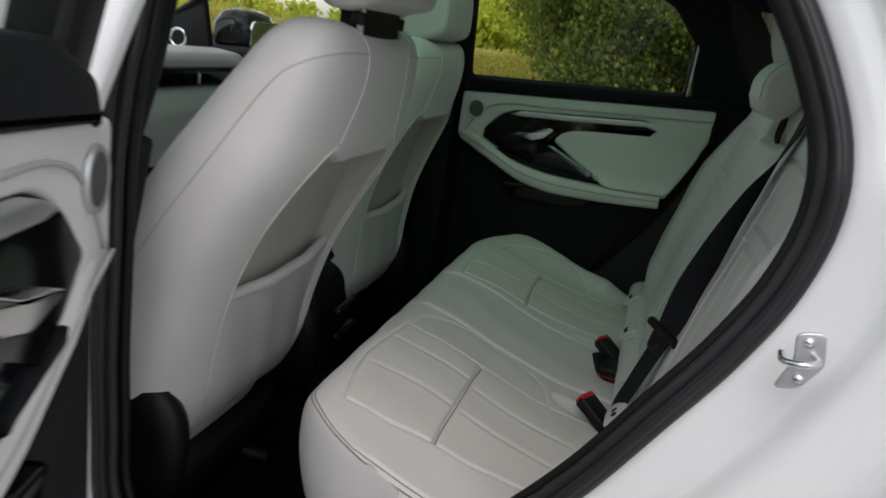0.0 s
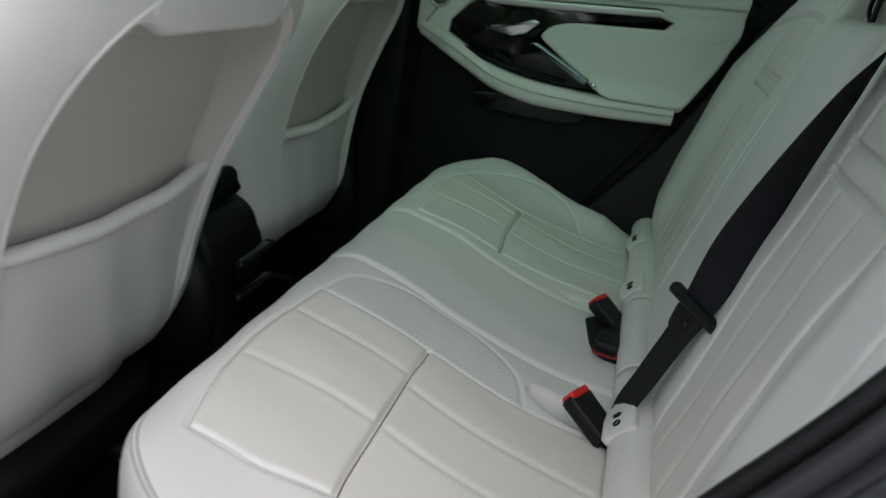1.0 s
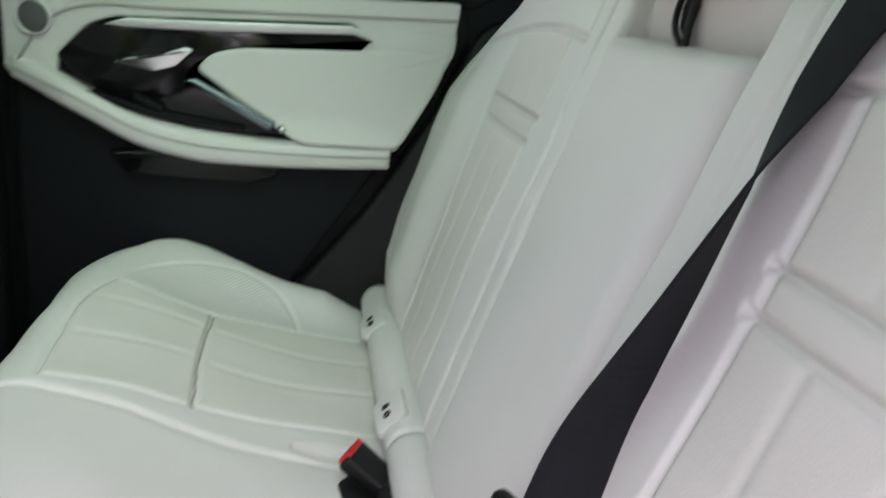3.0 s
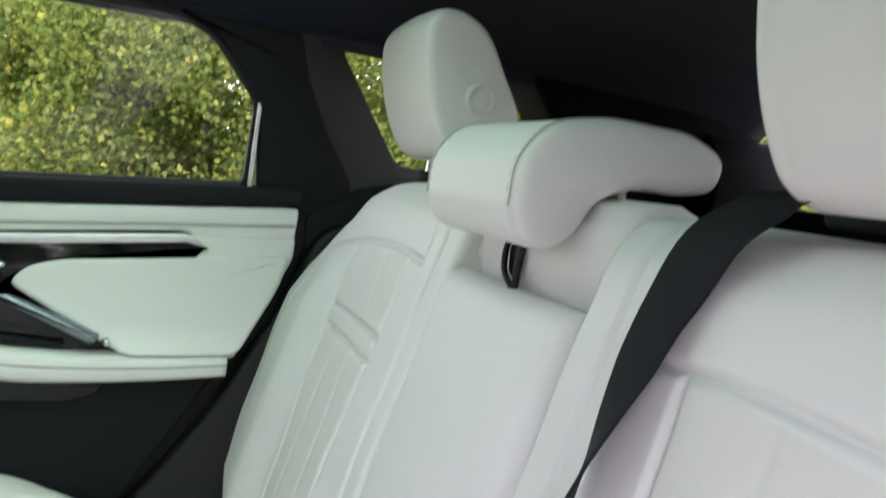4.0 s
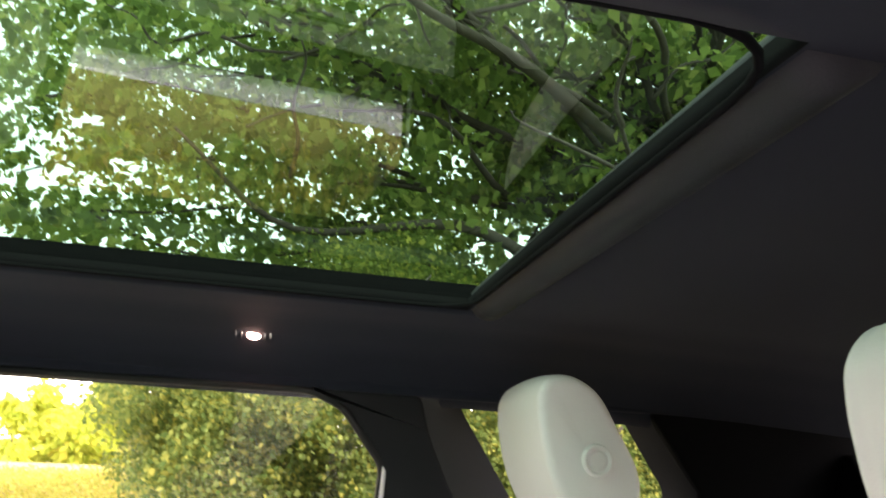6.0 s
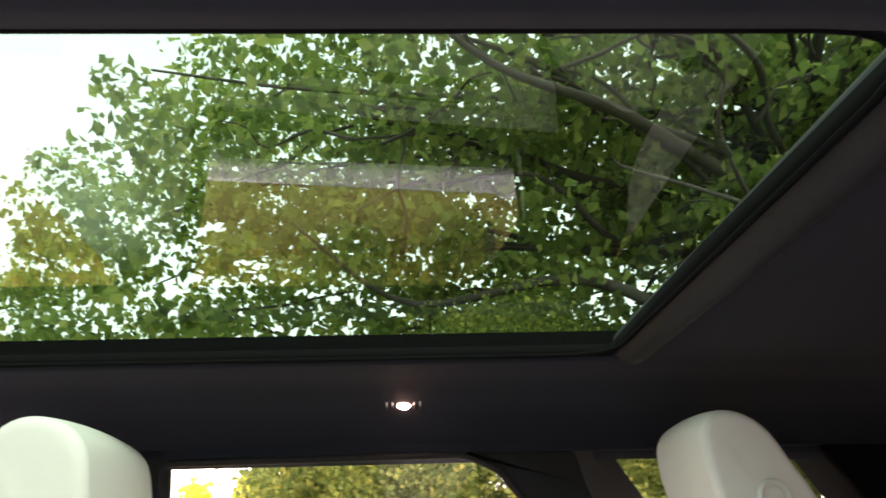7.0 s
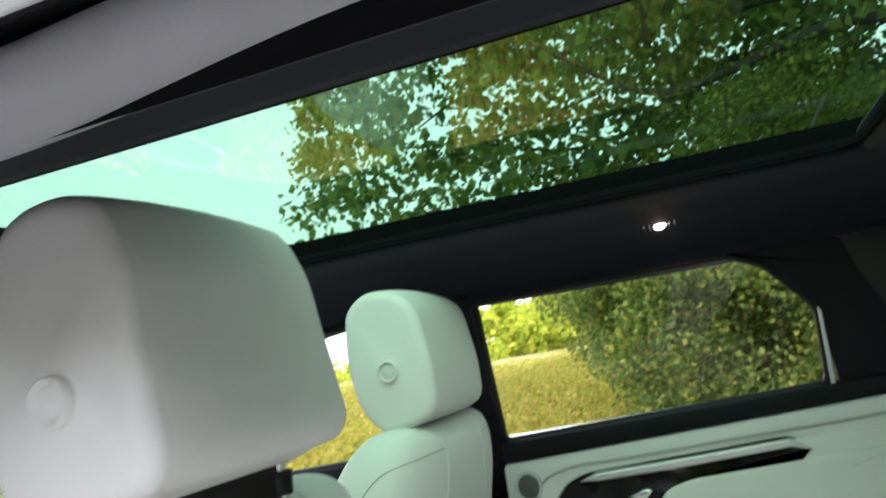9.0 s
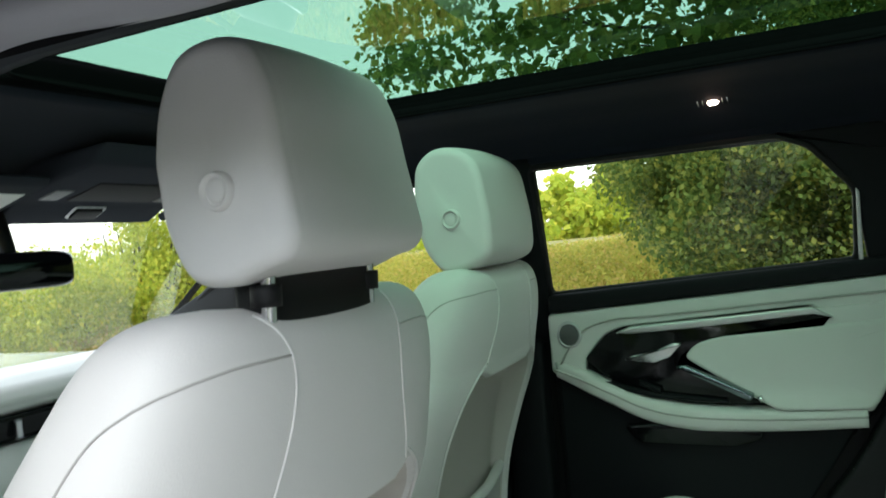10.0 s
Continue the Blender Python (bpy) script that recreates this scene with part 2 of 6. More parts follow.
def slab(name, outline, axis, lo, hi, mat, parent=None, label="", bevel=0.004, segments=2, place=None):
    """A flat piece with the outline given in the two other axes, from lo to hi along axis, its edges rounded."""
    bm = bmesh.new()
    k = "xyz".index(axis)

    def at(u, v, w):
        c = [u, v]
        c.insert(k, w)
        return c
    bot = [bm.verts.new(at(u, v, lo)) for u, v in outline]
    top = [bm.verts.new(at(u, v, hi)) for u, v in outline]
    n = len(outline)
    bm.faces.new(bot)
    bm.faces.new(top)
    for i in range(n):
        bm.faces.new((bot[i], bot[(i + 1) % n], top[(i + 1) % n], top[i]))
    bmesh.ops.recalc_face_normals(bm, faces=bm.faces)
    if bevel:
        bmesh.ops.bevel(bm, geom=list(bm.edges), offset=bevel, segments=segments, affect="EDGES", profile=0.5)
    me = bpy.data.meshes.new(name)
    if place is not None:
        bm.transform(place)
    bm.to_mesh(me)
    bm.free()
    me.materials.append(mat)
    me.polygons.foreach_set("use_smooth", [True] * len(me.polygons))
    ob = new(name, me)
    ob.parent = parent
    if label:
        ob["label"] = label
    return sharp(ob, 50)


def loft(name, sections, mat, parent=None, label="", sides=48, place=None):
    """A closed soft body through sections (centre, half x, half y, power): rounded rectangles stacked up z, ends closed."""
    an = np.linspace(0, 2 * np.pi, sides, endpoint=False)
    c, s = np.cos(an), np.sin(an)
    v = []
    for (cx, cy, cz), hx, hy, p in sections:
        ring = np.stack([np.sign(c) * abs(c) ** (2 / p) * hx + cx, np.sign(s) * abs(s) ** (2 / p) * hy + cy, np.full(sides, cz)], 1)
        v.append(ring)
    v = np.concatenate(v)
    if place is not None:
        v = np.array([place @ Vector(q) for q in v])
    n = len(sections)
    f = [tuple(q) for q in grid_faces(n, sides, wrap_v=True)] + [tuple(range(sides)), tuple(range((n - 1) * sides, n * sides))]
    return obj(name, v, f, mat, parent, label)


def near_line(px, py, line):
    """Distance of the points to a polyline."""
    best = np.full(px.shape, 9.0)
    for (ax, ay), (bx, by) in zip(line[:-1], line[1:]):
        dx, dy = bx - ax, by - ay
        t = np.clip(((px - ax) * dx + (py - ay) * dy) / (dx * dx + dy * dy + 1e-12), 0, 1)
        best = np.minimum(best, np.hypot(px - ax - t * dx, py - ay - t * dy))
    return best


def inside(px, py, line):
    """Which points lie inside the closed outline."""
    r = np.zeros(px.shape, bool)
    n = len(line)
    for i in range(n):
        (ax, ay), (bx, by) = line[i], line[(i + 1) % n]
        hit = ((ay > py) != (by > py)) & (px < (bx - ax) * (py - ay) / (by - ay + 1e-12) + ax)
        r ^= hit
    return r


def field_distance(px, py, line):
    """Distance to the outline, plus inside and minus outside."""
    line = [tuple(p) for p in line]
    return near_line(px, py, line + line[:1]) * np.where(inside(px, py, line), 1, -1)


def masks(ob, quilt, perf):
    """Stores the two fields on the points of a mesh."""
    for nm, val in (("quilt", quilt), ("perf", perf)):
        at_ = ob.data.attributes.new(nm, "FLOAT", "POINT")
        at_.data.foreach_set("value", np.asarray(val, np.float32).ravel())
    return ob


def pillow(name, outline, side, face, base, rim, mat, parent=None, label="", scoop=0.0, low=0.0):
    """A padded panel on a door: the outline in x and z, its face at |y| = face, its edge rolled back to |y| = base."""
    p = np.array(outline)
    area = 0.5 * np.sum(p[:, 0] * np.roll(p[:, 1], -1) - np.roll(p[:, 0], -1) * p[:, 1])
    tn_ = np.roll(p, -1, 0) - np.roll(p, 1, 0)
    tn_ /= np.linalg.norm(tn_, axis=1)[:, None] + 1e-9
    inw = np.stack([-tn_[:, 1], tn_[:, 0]], 1) * (1 if area > 0 else -1)
    steps = [(0.0, base)] + [(rim * (1 - math.cos(a)), face + rim * (1 - math.sin(a))) for a in np.linspace(0, math.pi / 2, 8)]
    rings = [np.stack([(p + inw * o)[:, 0], np.full(len(p), side * y), (p + inw * o)[:, 1]], 1) for o, y in steps]
    n, last = len(p), rings[-1]
    mid_ = last.mean(0)
    rings += [mid_ + (last - mid_) * k for k in np.linspace(0.94, 0.06, 16)]
    mid_ = mid_.copy()
    for r in rings:
        u = np.clip((low + 0.055 - r[:, 2]) / 0.055, 0, 1)
        r[:, 1] -= side * scoop * u * u
    top = len(rings) * n
    fan = [((len(rings) - 1) * n + k, (len(rings) - 1) * n + (k + 1) % n, top) for k in range(n)]
    ob = obj(name, np.concatenate(rings + [mid_[None]]), [tuple(q) for q in grid_faces(len(rings), n, wrap_v=True)] + fan, mat, parent, label)
    return ob


def lean(s):
    """Tilts the upper side of the car inwards above the window line."""
    m = Matrix.Identity(4)
    m[1][2], m[1][3] = -0.22 * s, 0.22 * 1.08 * s
    return m


# ---- ground and distance ----
GZ = -0.12
gx, gy = np.meshgrid(np.concatenate([[-900, -300, -80], np.linspace(-30, 30, 61), [80, 300, 900]]), np.concatenate([[-900, -300, -80], np.linspace(-30, 30, 61), [80, 300, 900]]), indexing="ij")
gz = GZ + 0.10 * np.sin(gx * 0.5) * np.sin(gy * 0.43) * np.clip((gy - 2.5) / 4, 0, 1) + 0.10 * np.clip(gy - 2.2, 0, 8)
ground = tagged(obj("ground", np.stack([gx, gy, gz], -1).reshape(-1, 3), grid_faces(*gx.shape), GRASS), "rough yellow-green meadow grass round the parked car", "ground", kind="structure")
road = tagged(slab("road", [(-60, -7), (-60, 1.9), (12, 1.9), (12, -7)], "z", GZ - 0.1, GZ + 0.012, TARMAC, bevel=0), "pale tarmac drive under the car", "road", kind="structure")

# ---- body shell ----
shell = thing("car_shell", "white-painted car body with dark trim inside", "car body", kind="structure")
floor = tagged(slab("floor", [(-1.9, -0.72), (-1.9, 0.72), (1.05, 0.72), (1.05, -0.72)], "z", 0.16, 0.20, CARPET, bevel=0), "black carpeted car floor", "floor", kind="structure")
slab("tunnel", [(-0.11, 0.20), (-0.09, 0.34), (0.09, 0.34), (0.11, 0.20)], "x", -1.8, -0.05, CARPET, shell)


def liner_z(x, y):
    a = np.abs(y)
    z = np.interp(a, [0, 0.35, 0.45, 0.54, 0.60, 0.64], [1.452, 1.447, 1.432, 1.402, 1.368, 1.335])
    return z - 0.35 * np.clip(-0.86 - x, 0, 1) ** 1.6 - 0.04 * np.clip(x - 0.12, 0, 2) ** 1.4 


ROOF_X0, ROOF_X1, ROOF_Y = -0.975, 0.063, 0.356
lx = np.unique(np.concatenate([np.linspace(-1.36, ROOF_X0, 12), np.linspace(ROOF_X0, ROOF_X1, 20), np.linspace(ROOF_X1, 1.02, 20)]))
ly = np.unique(np.round(np.concatenate([np.linspace(-0.64, -ROOF_Y, 14), np.linspace(-ROOF_Y, ROOF_Y, 15), np.linspace(ROOF_Y, 0.64, 14)]), 5))
X, Y = np.meshgrid(lx, ly, indexing="ij")
f = grid_faces(len(lx), len(ly))
cx, cy = X.reshape(-1)[f].mean(1), Y.reshape(-1)[f].mean(1)
f = f[~((cx > ROOF_X0) & (cx < ROOF_X1) & (abs(cy) < ROOF_Y))]
Z = liner_z(X, Y)
head = obj("ceiling", np.stack([X, Y, Z], -1).reshape(-1, 3), f, LINER)
sol = head.modifiers.new("thick", "SOLIDIFY")
sol.thickness, sol.offset = 0.018, 1.0
head.data.materials.append(MATT)
sol.material_offset_rim = 1
tagged(head, "charcoal fabric headlining round a panoramic roof opening", "headlining", kind="structure")

# roof skin in four strips, and the glass
for nm, ol in (("roof_rear", [(ROOF_X1 + 0.078, -0.60), (ROOF_X1 + 0.078, 0.60), (1.1, 0.56), (1.1, -0.56)]), ("roof_front", [(-1.38, -0.55), (-1.38, 0.55), (ROOF_X0 - 0.078, 0.60), (ROOF_X0 - 0.078, -0.60)]),
               ("roof_side", [(ROOF_X0 - 0.078, 0.479), (ROOF_X0 - 0.078, 0.60), (ROOF_X1 + 0.078, 0.60), (ROOF_X1 + 0.078, 0.479)]), ("roof_side", [(ROOF_X0 - 0.078, -0.60), (ROOF_X0 - 0.078, -0.479), (ROOF_X1 + 0.078, -0.479), (ROOF_X1 + 0.078, -0.60)])):
    slab(nm, ol, "z", 1.486, 1.501, PAINT, shell, bevel=0.003)
for s in (-1, 1):
    slab("roof_edge", [(s * 0.60, 1.470), (s * 0.60, 1.501), (s * 0.70, 1.415), (s * 0.72, 1.345), (s * 0.69, 1.345), (s * 0.655, 1.38)], "x", -1.3, 0.84, PAINT, shell, "white painted roof edge")
gy_ = np.linspace(-0.47, 0.47, 41)
gx_ = np.linspace(ROOF_X0 - 0.06, ROOF_X1 + 0.06, 9)
GX, GY = np.meshgrid(gx_, gy_, indexing="ij")
obj("roof_glass", np.stack([GX, GY, 1.491 + 0.014 * (1 - (GY / 0.47) ** 2)], -1).reshape(-1, 3), grid_faces(9, 41), ROOF_GLASS, shell, "green-tinted domed panoramic roof glass")
ROLLER = material("blind_cloth", (0.009, 0.010, 0.013), 0.6, vary=0.1, bump=0.15, bump_scale=500, spec=0.35)
# black border and lips of the opening


def rounded(pts, r, n=6):
    """The outline with its corners rounded."""
    out = []
    m = len(pts)
    for i in range(m):
        p, a, b = Vector(pts[i]), Vector(pts[i - 1]), Vector(pts[(i + 1) % m])
        rr = min(r, (a - p).length * 0.45, (b - p).length * 0.45)
        p0, p1 = p + (a - p).normalized() * rr, p + (b - p).normalized() * rr
        for k in range(n + 1):
            t = k / n
            out.append(tuple((1 - t) ** 2 * p0 + 2 * t * (1 - t) * p + t * t * p1))
    return out


ro = rounded([(ROOF_X0, -ROOF_Y), (ROOF_X0, ROOF_Y), (ROOF_X1, ROOF_Y), (ROOF_X1, -ROOF_Y)], 0.07)
for ol in ([(ROOF_X0 - 0.09, 0.452), (ROOF_X0 - 0.09, 0.482), (ROOF_X1 + 0.09, 0.482), (ROOF_X1 + 0.09, 0.452)], [(ROOF_X0 - 0.09, -0.482), (ROOF_X0 - 0.09, -0.452), (ROOF_X1 + 0.09, -0.452), (ROOF_X1 + 0.09, -0.482)],
           [(ROOF_X1 + 0.062, -0.45), (ROOF_X1 + 0.062, 0.45), (ROOF_X1 + 0.09, 0.45), (ROOF_X1 + 0.09, -0.45)], [(ROOF_X0 - 0.09, -0.45), (ROOF_X0 - 0.09, 0.45), (ROOF_X0 - 0.062, 0.45), (ROOF_X0 - 0.062, -0.45)]):
    slab("glass_edge", ol, "z", 1.458, 1.508, MATT, shell, "black edge band of the roof glass", bevel=0)
tube("opening_lip", [(x, y, 1.4480) for x, y in ro], 0.003, MATT, shell, "black rim of the roof opening", n=0, sides=8, closed=True)
tube("blind_roller", [(ROOF_X1 + 0.027, y, 1.459) for y in np.linspace(-0.350, 0.350, 8)], 0.027, ROLLER, shell, "charcoal roller of the roof blind", n=24, sides=14)

# ---- sides above the window line ----
for s, nm in ((1, "right"), (-1, "left")):
    lo, hi = sorted((s * 0.668, s * 0.700))
    for name, ol, mat in (("pillar_middle", [(-0.735, 0.95), (-0.735, 1.40), (-0.612, 1.40), (-0.612, 0.95)] if s > 0 else [(-0.78, 0.95), (-0.77, 1.40), (-0.665, 1.40), (-0.685, 1.06), (-0.70, 0.95)], DARK),
                          ("rail", [(-1.32, 1.347), (-1.32, 1.42), (0.80, 1.42), (0.80, 1.347)], LINER),
                          ("pillar_rear", rounded([(-0.14, 1.349), (-0.07, 1.322), (-0.004, 1.236), (0.012, 1.090), (0.10, 1.055), (0.16, 1.085), (0.172, 1.118), (0.113, 1.205), (0.072, 1.285), (0.052, 1.349)], 0.012, 3), DARK),
                          ("pillar_tail", [(0.465, 1.349), (0.575, 1.215), (0.545, 1.125), (1.0, 1.125), (1.0, 1.30), (0.90, 1.325), (0.855, 1.36), (0.845, 1.42), (0.80, 1.42), (0.80, 1.349)], MATT),
                          ("waist", [(0.10, 0.20), (0.10, 1.056), (0.18, 1.112), (0.238, 1.128), (1.02, 1.128), (1.02, 0.20)], DARK),
                          ("pillar_front", [(-1.02, 1.347), (-1.36, 1.349), (-1.98, 1.0), (-1.955, 1.0), (-1.46, 1.285)], DARK)):
        if s < 0 and name == "pillar_rear":
            ol = [(-0.05, 1.349), (0.03, 1.26), (0.085, 1.17), (0.105, 1.08), (0.16, 1.085), (0.172, 1.118), (0.113, 1.205), (0.072, 1.285), (0.052, 1.349)]
        set_ = lean(s)
        if name == "pillar_front":
            # the windscreen pillar splays outwards to the front
            set_[1][0], set_[1][3] = -0.22 * s, set_[1][3] - 0.264 * s
        slab(name, ol, "y", lo, hi, mat, shell, bevel=0.006, place=set_)
    q = [(0.128, 1.346), (0.262, 1.160), (0.52, 1.160), (0.535, 1.215), (0.435, 1.346)]
    pane("quarter_glass", q, "y", s * 0.728, GLASS, shell, "small tinted quarter window", lean(s))
    # funnel of trim from the pillar out to the quarter window
    mouth = rounded([(0.022, 1.352), (0.150, 1.100), (0.56, 1.100), (0.60, 1.215), (0.49, 1.352)], 0.05)
    throat = rounded(q, 0.02)
    steps_ = [(0.0, 0.674), (0.2, 0.676), (0.4, 0.684), (0.7, 0.706), (1.0, 0.730)]
    rim_ = [(xa + (xb - xa) * k, s * (d_ - 0.22 * (za + (zb - za) * k - 1.08)), za + (zb - za) * k) for k, d_ in steps_ for (xa, za), (xb, zb) in zip(mouth, throat)]
    obj("quarter_funnel", rim_, grid_faces(len(steps_), len(mouth), wrap_v=True), TRIM, shell, "soft trim funnel round the quarter window")
    slab("sill_lower", [(-1.9, 0.20), (-1.9, 0.36), (0.10, 0.36), (0.10, 0.20)], "y", *sorted((s * 0.66, s * 0.78)), BLACK, shell, bevel=0.02)
    slab("pillar_middle_lower", [(-0.735, 0.20), (-0.735, 0.96), (-0.64, 0.96), (-0.64, 0.20)] if s > 0 else [(-0.80, 0.20), (-0.80, 0.98), (-0.700, 0.98), (-0.722, 0.85), (-0.748, 0.69), (-0.765, 0.40), (-0.72, 0.20)], "y", *sorted((s * 0.655, s * 0.735)), DARK, shell, bevel=0.012)
    slab("wheel_house", rounded([(-0.30 if s > 0 else -0.16, 0.20), (-0.24 if s > 0 else -0.10, 0.44), (-0.03, 0.72), (0.07, 0.90), (0.13, 1.05), (0.6, 1.05), (0.6, 0.20)], 0.05), "y", *sorted((s * 0.655, s * 0.70)), BLACK, shell, bevel=0.012)
slab("side_filler", [(-0.70, 0.20), (-0.70, 1.03), (0.30, 1.06), (0.30, 0.20)], "y", 0.704, 0.735, BLACK, shell)
# tail
slab("tailgate", [(-0.75, 0.2), (-0.75, 1.17), (0.75, 1.17), (0.75, 0.2)], "x", 1.02, 1.06, MATT, shell)
slab("tail_header", [(-0.62, 1.41), (-0.62, 1.47), (0.62, 1.47), (0.62, 1.41)], "x", 0.84, 1.10, MATT, shell)
for s in (-1, 1):
    slab("tail_pillar", rounded([(s * 0.60, 1.30), (s * 0.56, 1.22), (s * 0.57, 1.02), (s * 0.75, 1.02), (s * 0.70, 1.30)], 0.03), "x", 0.86, 1.04, MATT, shell)
pane("tail_glass", [(-0.56, 1.04), (-0.56, 1.41), (0.56, 1.41), (0.56, 1.04)], "x", 1.0, GLASS, shell, "tinted tailgate window")
slab("load_floor", [(0.30, -0.66), (0.30, 0.66), (1.02, 0.66), (1.02, -0.66)], "z", 0.52, 0.56, CARPET, shell)
tagged(slab("parcel_shelf", [(0.30, -0.62), (0.30, 0.62), (0.98, 0.58), (0.98, -0.58)], "z", 1.02, 1.04, CARPET), "black load cover behind the rear bench", "load cover")

# outer skin
for s in (-1, 1):
    slab("rear_wing", [(0.16 if s < 0 else -0.02, 0.25), (0.26 if s < 0 else -0.02, 1.08), (1.1, 1.12), (1.15, 0.25)], "y", *sorted((s * 0.86, s * 0.90)), PAINT, shell, bevel=0.012)
    slab("front_wing", [(-2.75, 0.25), (-2.75, 0.80), (-1.95, 0.95), (-1.85, 0.25)], "y", *sorted((s * 0.83, s * 0.88)), PAINT, shell, bevel=0.02)
    slab("rocker", [(-1.85, 0.10), (-1.85, 0.30), (0.2, 0.30), (0.2, 0.10)], "y", *sorted((s * 0.74, s * 0.88)), PAINT, shell, bevel=0.02)
slab("bonnet", [(-2.85, -0.85), (-2.85, 0.85), (-1.93, 0.84), (-1.93, -0.84)], "z", 0.90, 0.94, PAINT, shell, bevel=0.012)
slab("nose", [(-0.85, 0.1), (-0.85, 0.9), (0.85, 0.9), (0.85, 0.1)], "x", -2.9, -2.84, PAINT, shell)
slab("firewall", [(-0.74, 0.2), (-0.74, 0.92), (0.74, 0.92), (0.74, 0.2)], "x", -1.95, -1.9, BLACK, shell)
obj("windscreen", [(-1.36, -0.60, 1.385), (-1.36, 0.60, 1.385), (-1.95, 0.80, 0.955), (-1.95, -0.80, 0.955)], [(0, 1, 2, 3)], SCREEN_GLASS, shell, "clear windscreen")

# near door opening: seal and flange follow one closed outline
open_line = spline([(-0.675, 1.10), (-0.672, 1.22), (-0.655, 1.335), (-0.60, 1.368), (-0.45, 1.374), (-0.28, 1.374), (-0.15, 1.364), (-0.06, 1.325), (0.01, 1.250), (0.058, 1.17), (0.082, 1.11), (0.088, 1.05), (0.074, 0.98), (0.040, 0.905), (-0.018, 0.81), (-0.085, 0.705), (-0.17, 0.60), (-0.26, 0.50), (-0.36, 0.41), (-0.48, 0.375), (-0.60, 0.385), (-0.67, 0.45), (-0.690, 0.60), (-0.693, 0.84), (-0.690, 0.98), (-0.675, 1.10)], 180)[:-1]
tan = np.roll(open_line, -1, 0) - np.roll(open_line, 1, 0)
tan /= np.linalg.norm(tan, axis=1)[:, None]
outw = np.stack([-tan[:, 1], tan[:, 0]], 1)
if ((open_line - open_line.mean(0)) * outw).sum() < 0:
    outw = -outw


def ring(off, y):
    """The opening's outline grown by off, at depth y, leaning in above the window line."""
    p = open_line + outw * off
    yy = -(abs(y) - 0.22 * np.clip(p[:, 1] - 1.08, 0, 1))
    return np.stack([p[:, 0], yy, p[:, 1]], 1)


seal = thing("door_seal", "black double-lipped rubber door seal round the rear opening", "door seal", kind="structure")
tube("lip", ring(0.007, 0.737), 0.009, RUBBER, seal, n=0, sides=12, closed=True)
tube("bulb", ring(0.018, 0.750), 0.011, RUBBER, seal, n=0, sides=12, closed=True)
tube("bead", ring(0.013, 0.761), 0.005, RUBBER, seal, n=0, sides=8, closed=True)
tube("trim_edge", ring(0.002, 0.717), 0.008, BLACK, seal, n=0, sides=10, closed=True)
tube("roof_trim", [(-0.685, -0.652, 1.29), (-0.662, -0.647, 1.333), (-0.60, -0.643, 1.349), (-0.38, -0.641, 1.351), (-0.22, -0.641, 1.359), (-0.10, -0.645, 1.356), (-0.03, -0.650, 1.332), (0.02, -0.658, 1.285)], 0.017, RAIL_TRIM, shell, "soft slate trim along the roof rail", n=60, sides=14)
prof = [(0.024, 0.735), (0.029, 0.757), (0.044, 0.764), (0.070, 0.768), (0.084, 0.780), (0.092, 0.802), (0.102, 0.818), (0.122, 0.824), (0.142, 0.830), (0.154, 0.850), (0.162, 0.876), (0.176, 0.894), (0.20, 0.90), (0.24, 0.91)]
prof = spline(prof, 44)
fl = np.stack([ring(o, y) for o, y in prof])
front = fl[..., 0] < -0.705
fl[..., 0] = np.where(front, -0.705 - (-0.705 - fl[..., 0]) * 0.35, fl[..., 0])
fl[..., 2] = np.minimum(fl[..., 2], 1.44 + (fl[..., 2] - 1.44) * 0.2)
obj("door_flange", fl.reshape(-1, 3), grid_faces(fl.shape[0], fl.shape[1], wrap_v=True), PAINT, shell, "glossy white painted door jamb")
# latch striker on the jamb
st = thing("door_striker", "bare steel door striker loop bolted to the white jamb", "door striker", at=(0.104, -0.800, 0.922))
st.scale = (0.66, 0.66, 0.66)
slab("plate", rounded([(-0.030, -0.048), (-0.012, 0.0), (-0.018, 0.040), (0.020, 0.048), (0.030, 0.0), (0.004, -0.042)], 0.012), "y", -0.012, -0.006, SILVER, st, bevel=0.002)
tube("loop", [(0.012, -0.008, 0.012), (0.008, -0.05, 0.014), (-0.012, -0.062, 0.012), (-0.030, -0.050, 0.008), (-0.030, -0.008, 0.006)], 0.005, CHROME, st, n=30)
for z in (-0.026, 0.030):
    tube("bolt", [(0.0, -0.010, z), (0.0, -0.018, z)], 0.008, CHROME, st, n=3, sides=8)
# middle pillar on the near side: white face and dark seal strip
slab("pillar_face", [(-0.81, 0.30), (-0.79, 0.90), (-0.766, 1.03), (-0.74, 1.15), (-0.71, 1.36), (-0.622, 1.36), (-0.648, 1.15), (-0.677, 1.03), (-0.70, 0.90), (-0.72, 0.30)], "y", -0.80, -0.77, PAINT, shell, bevel=0.01, place=lean(-1))


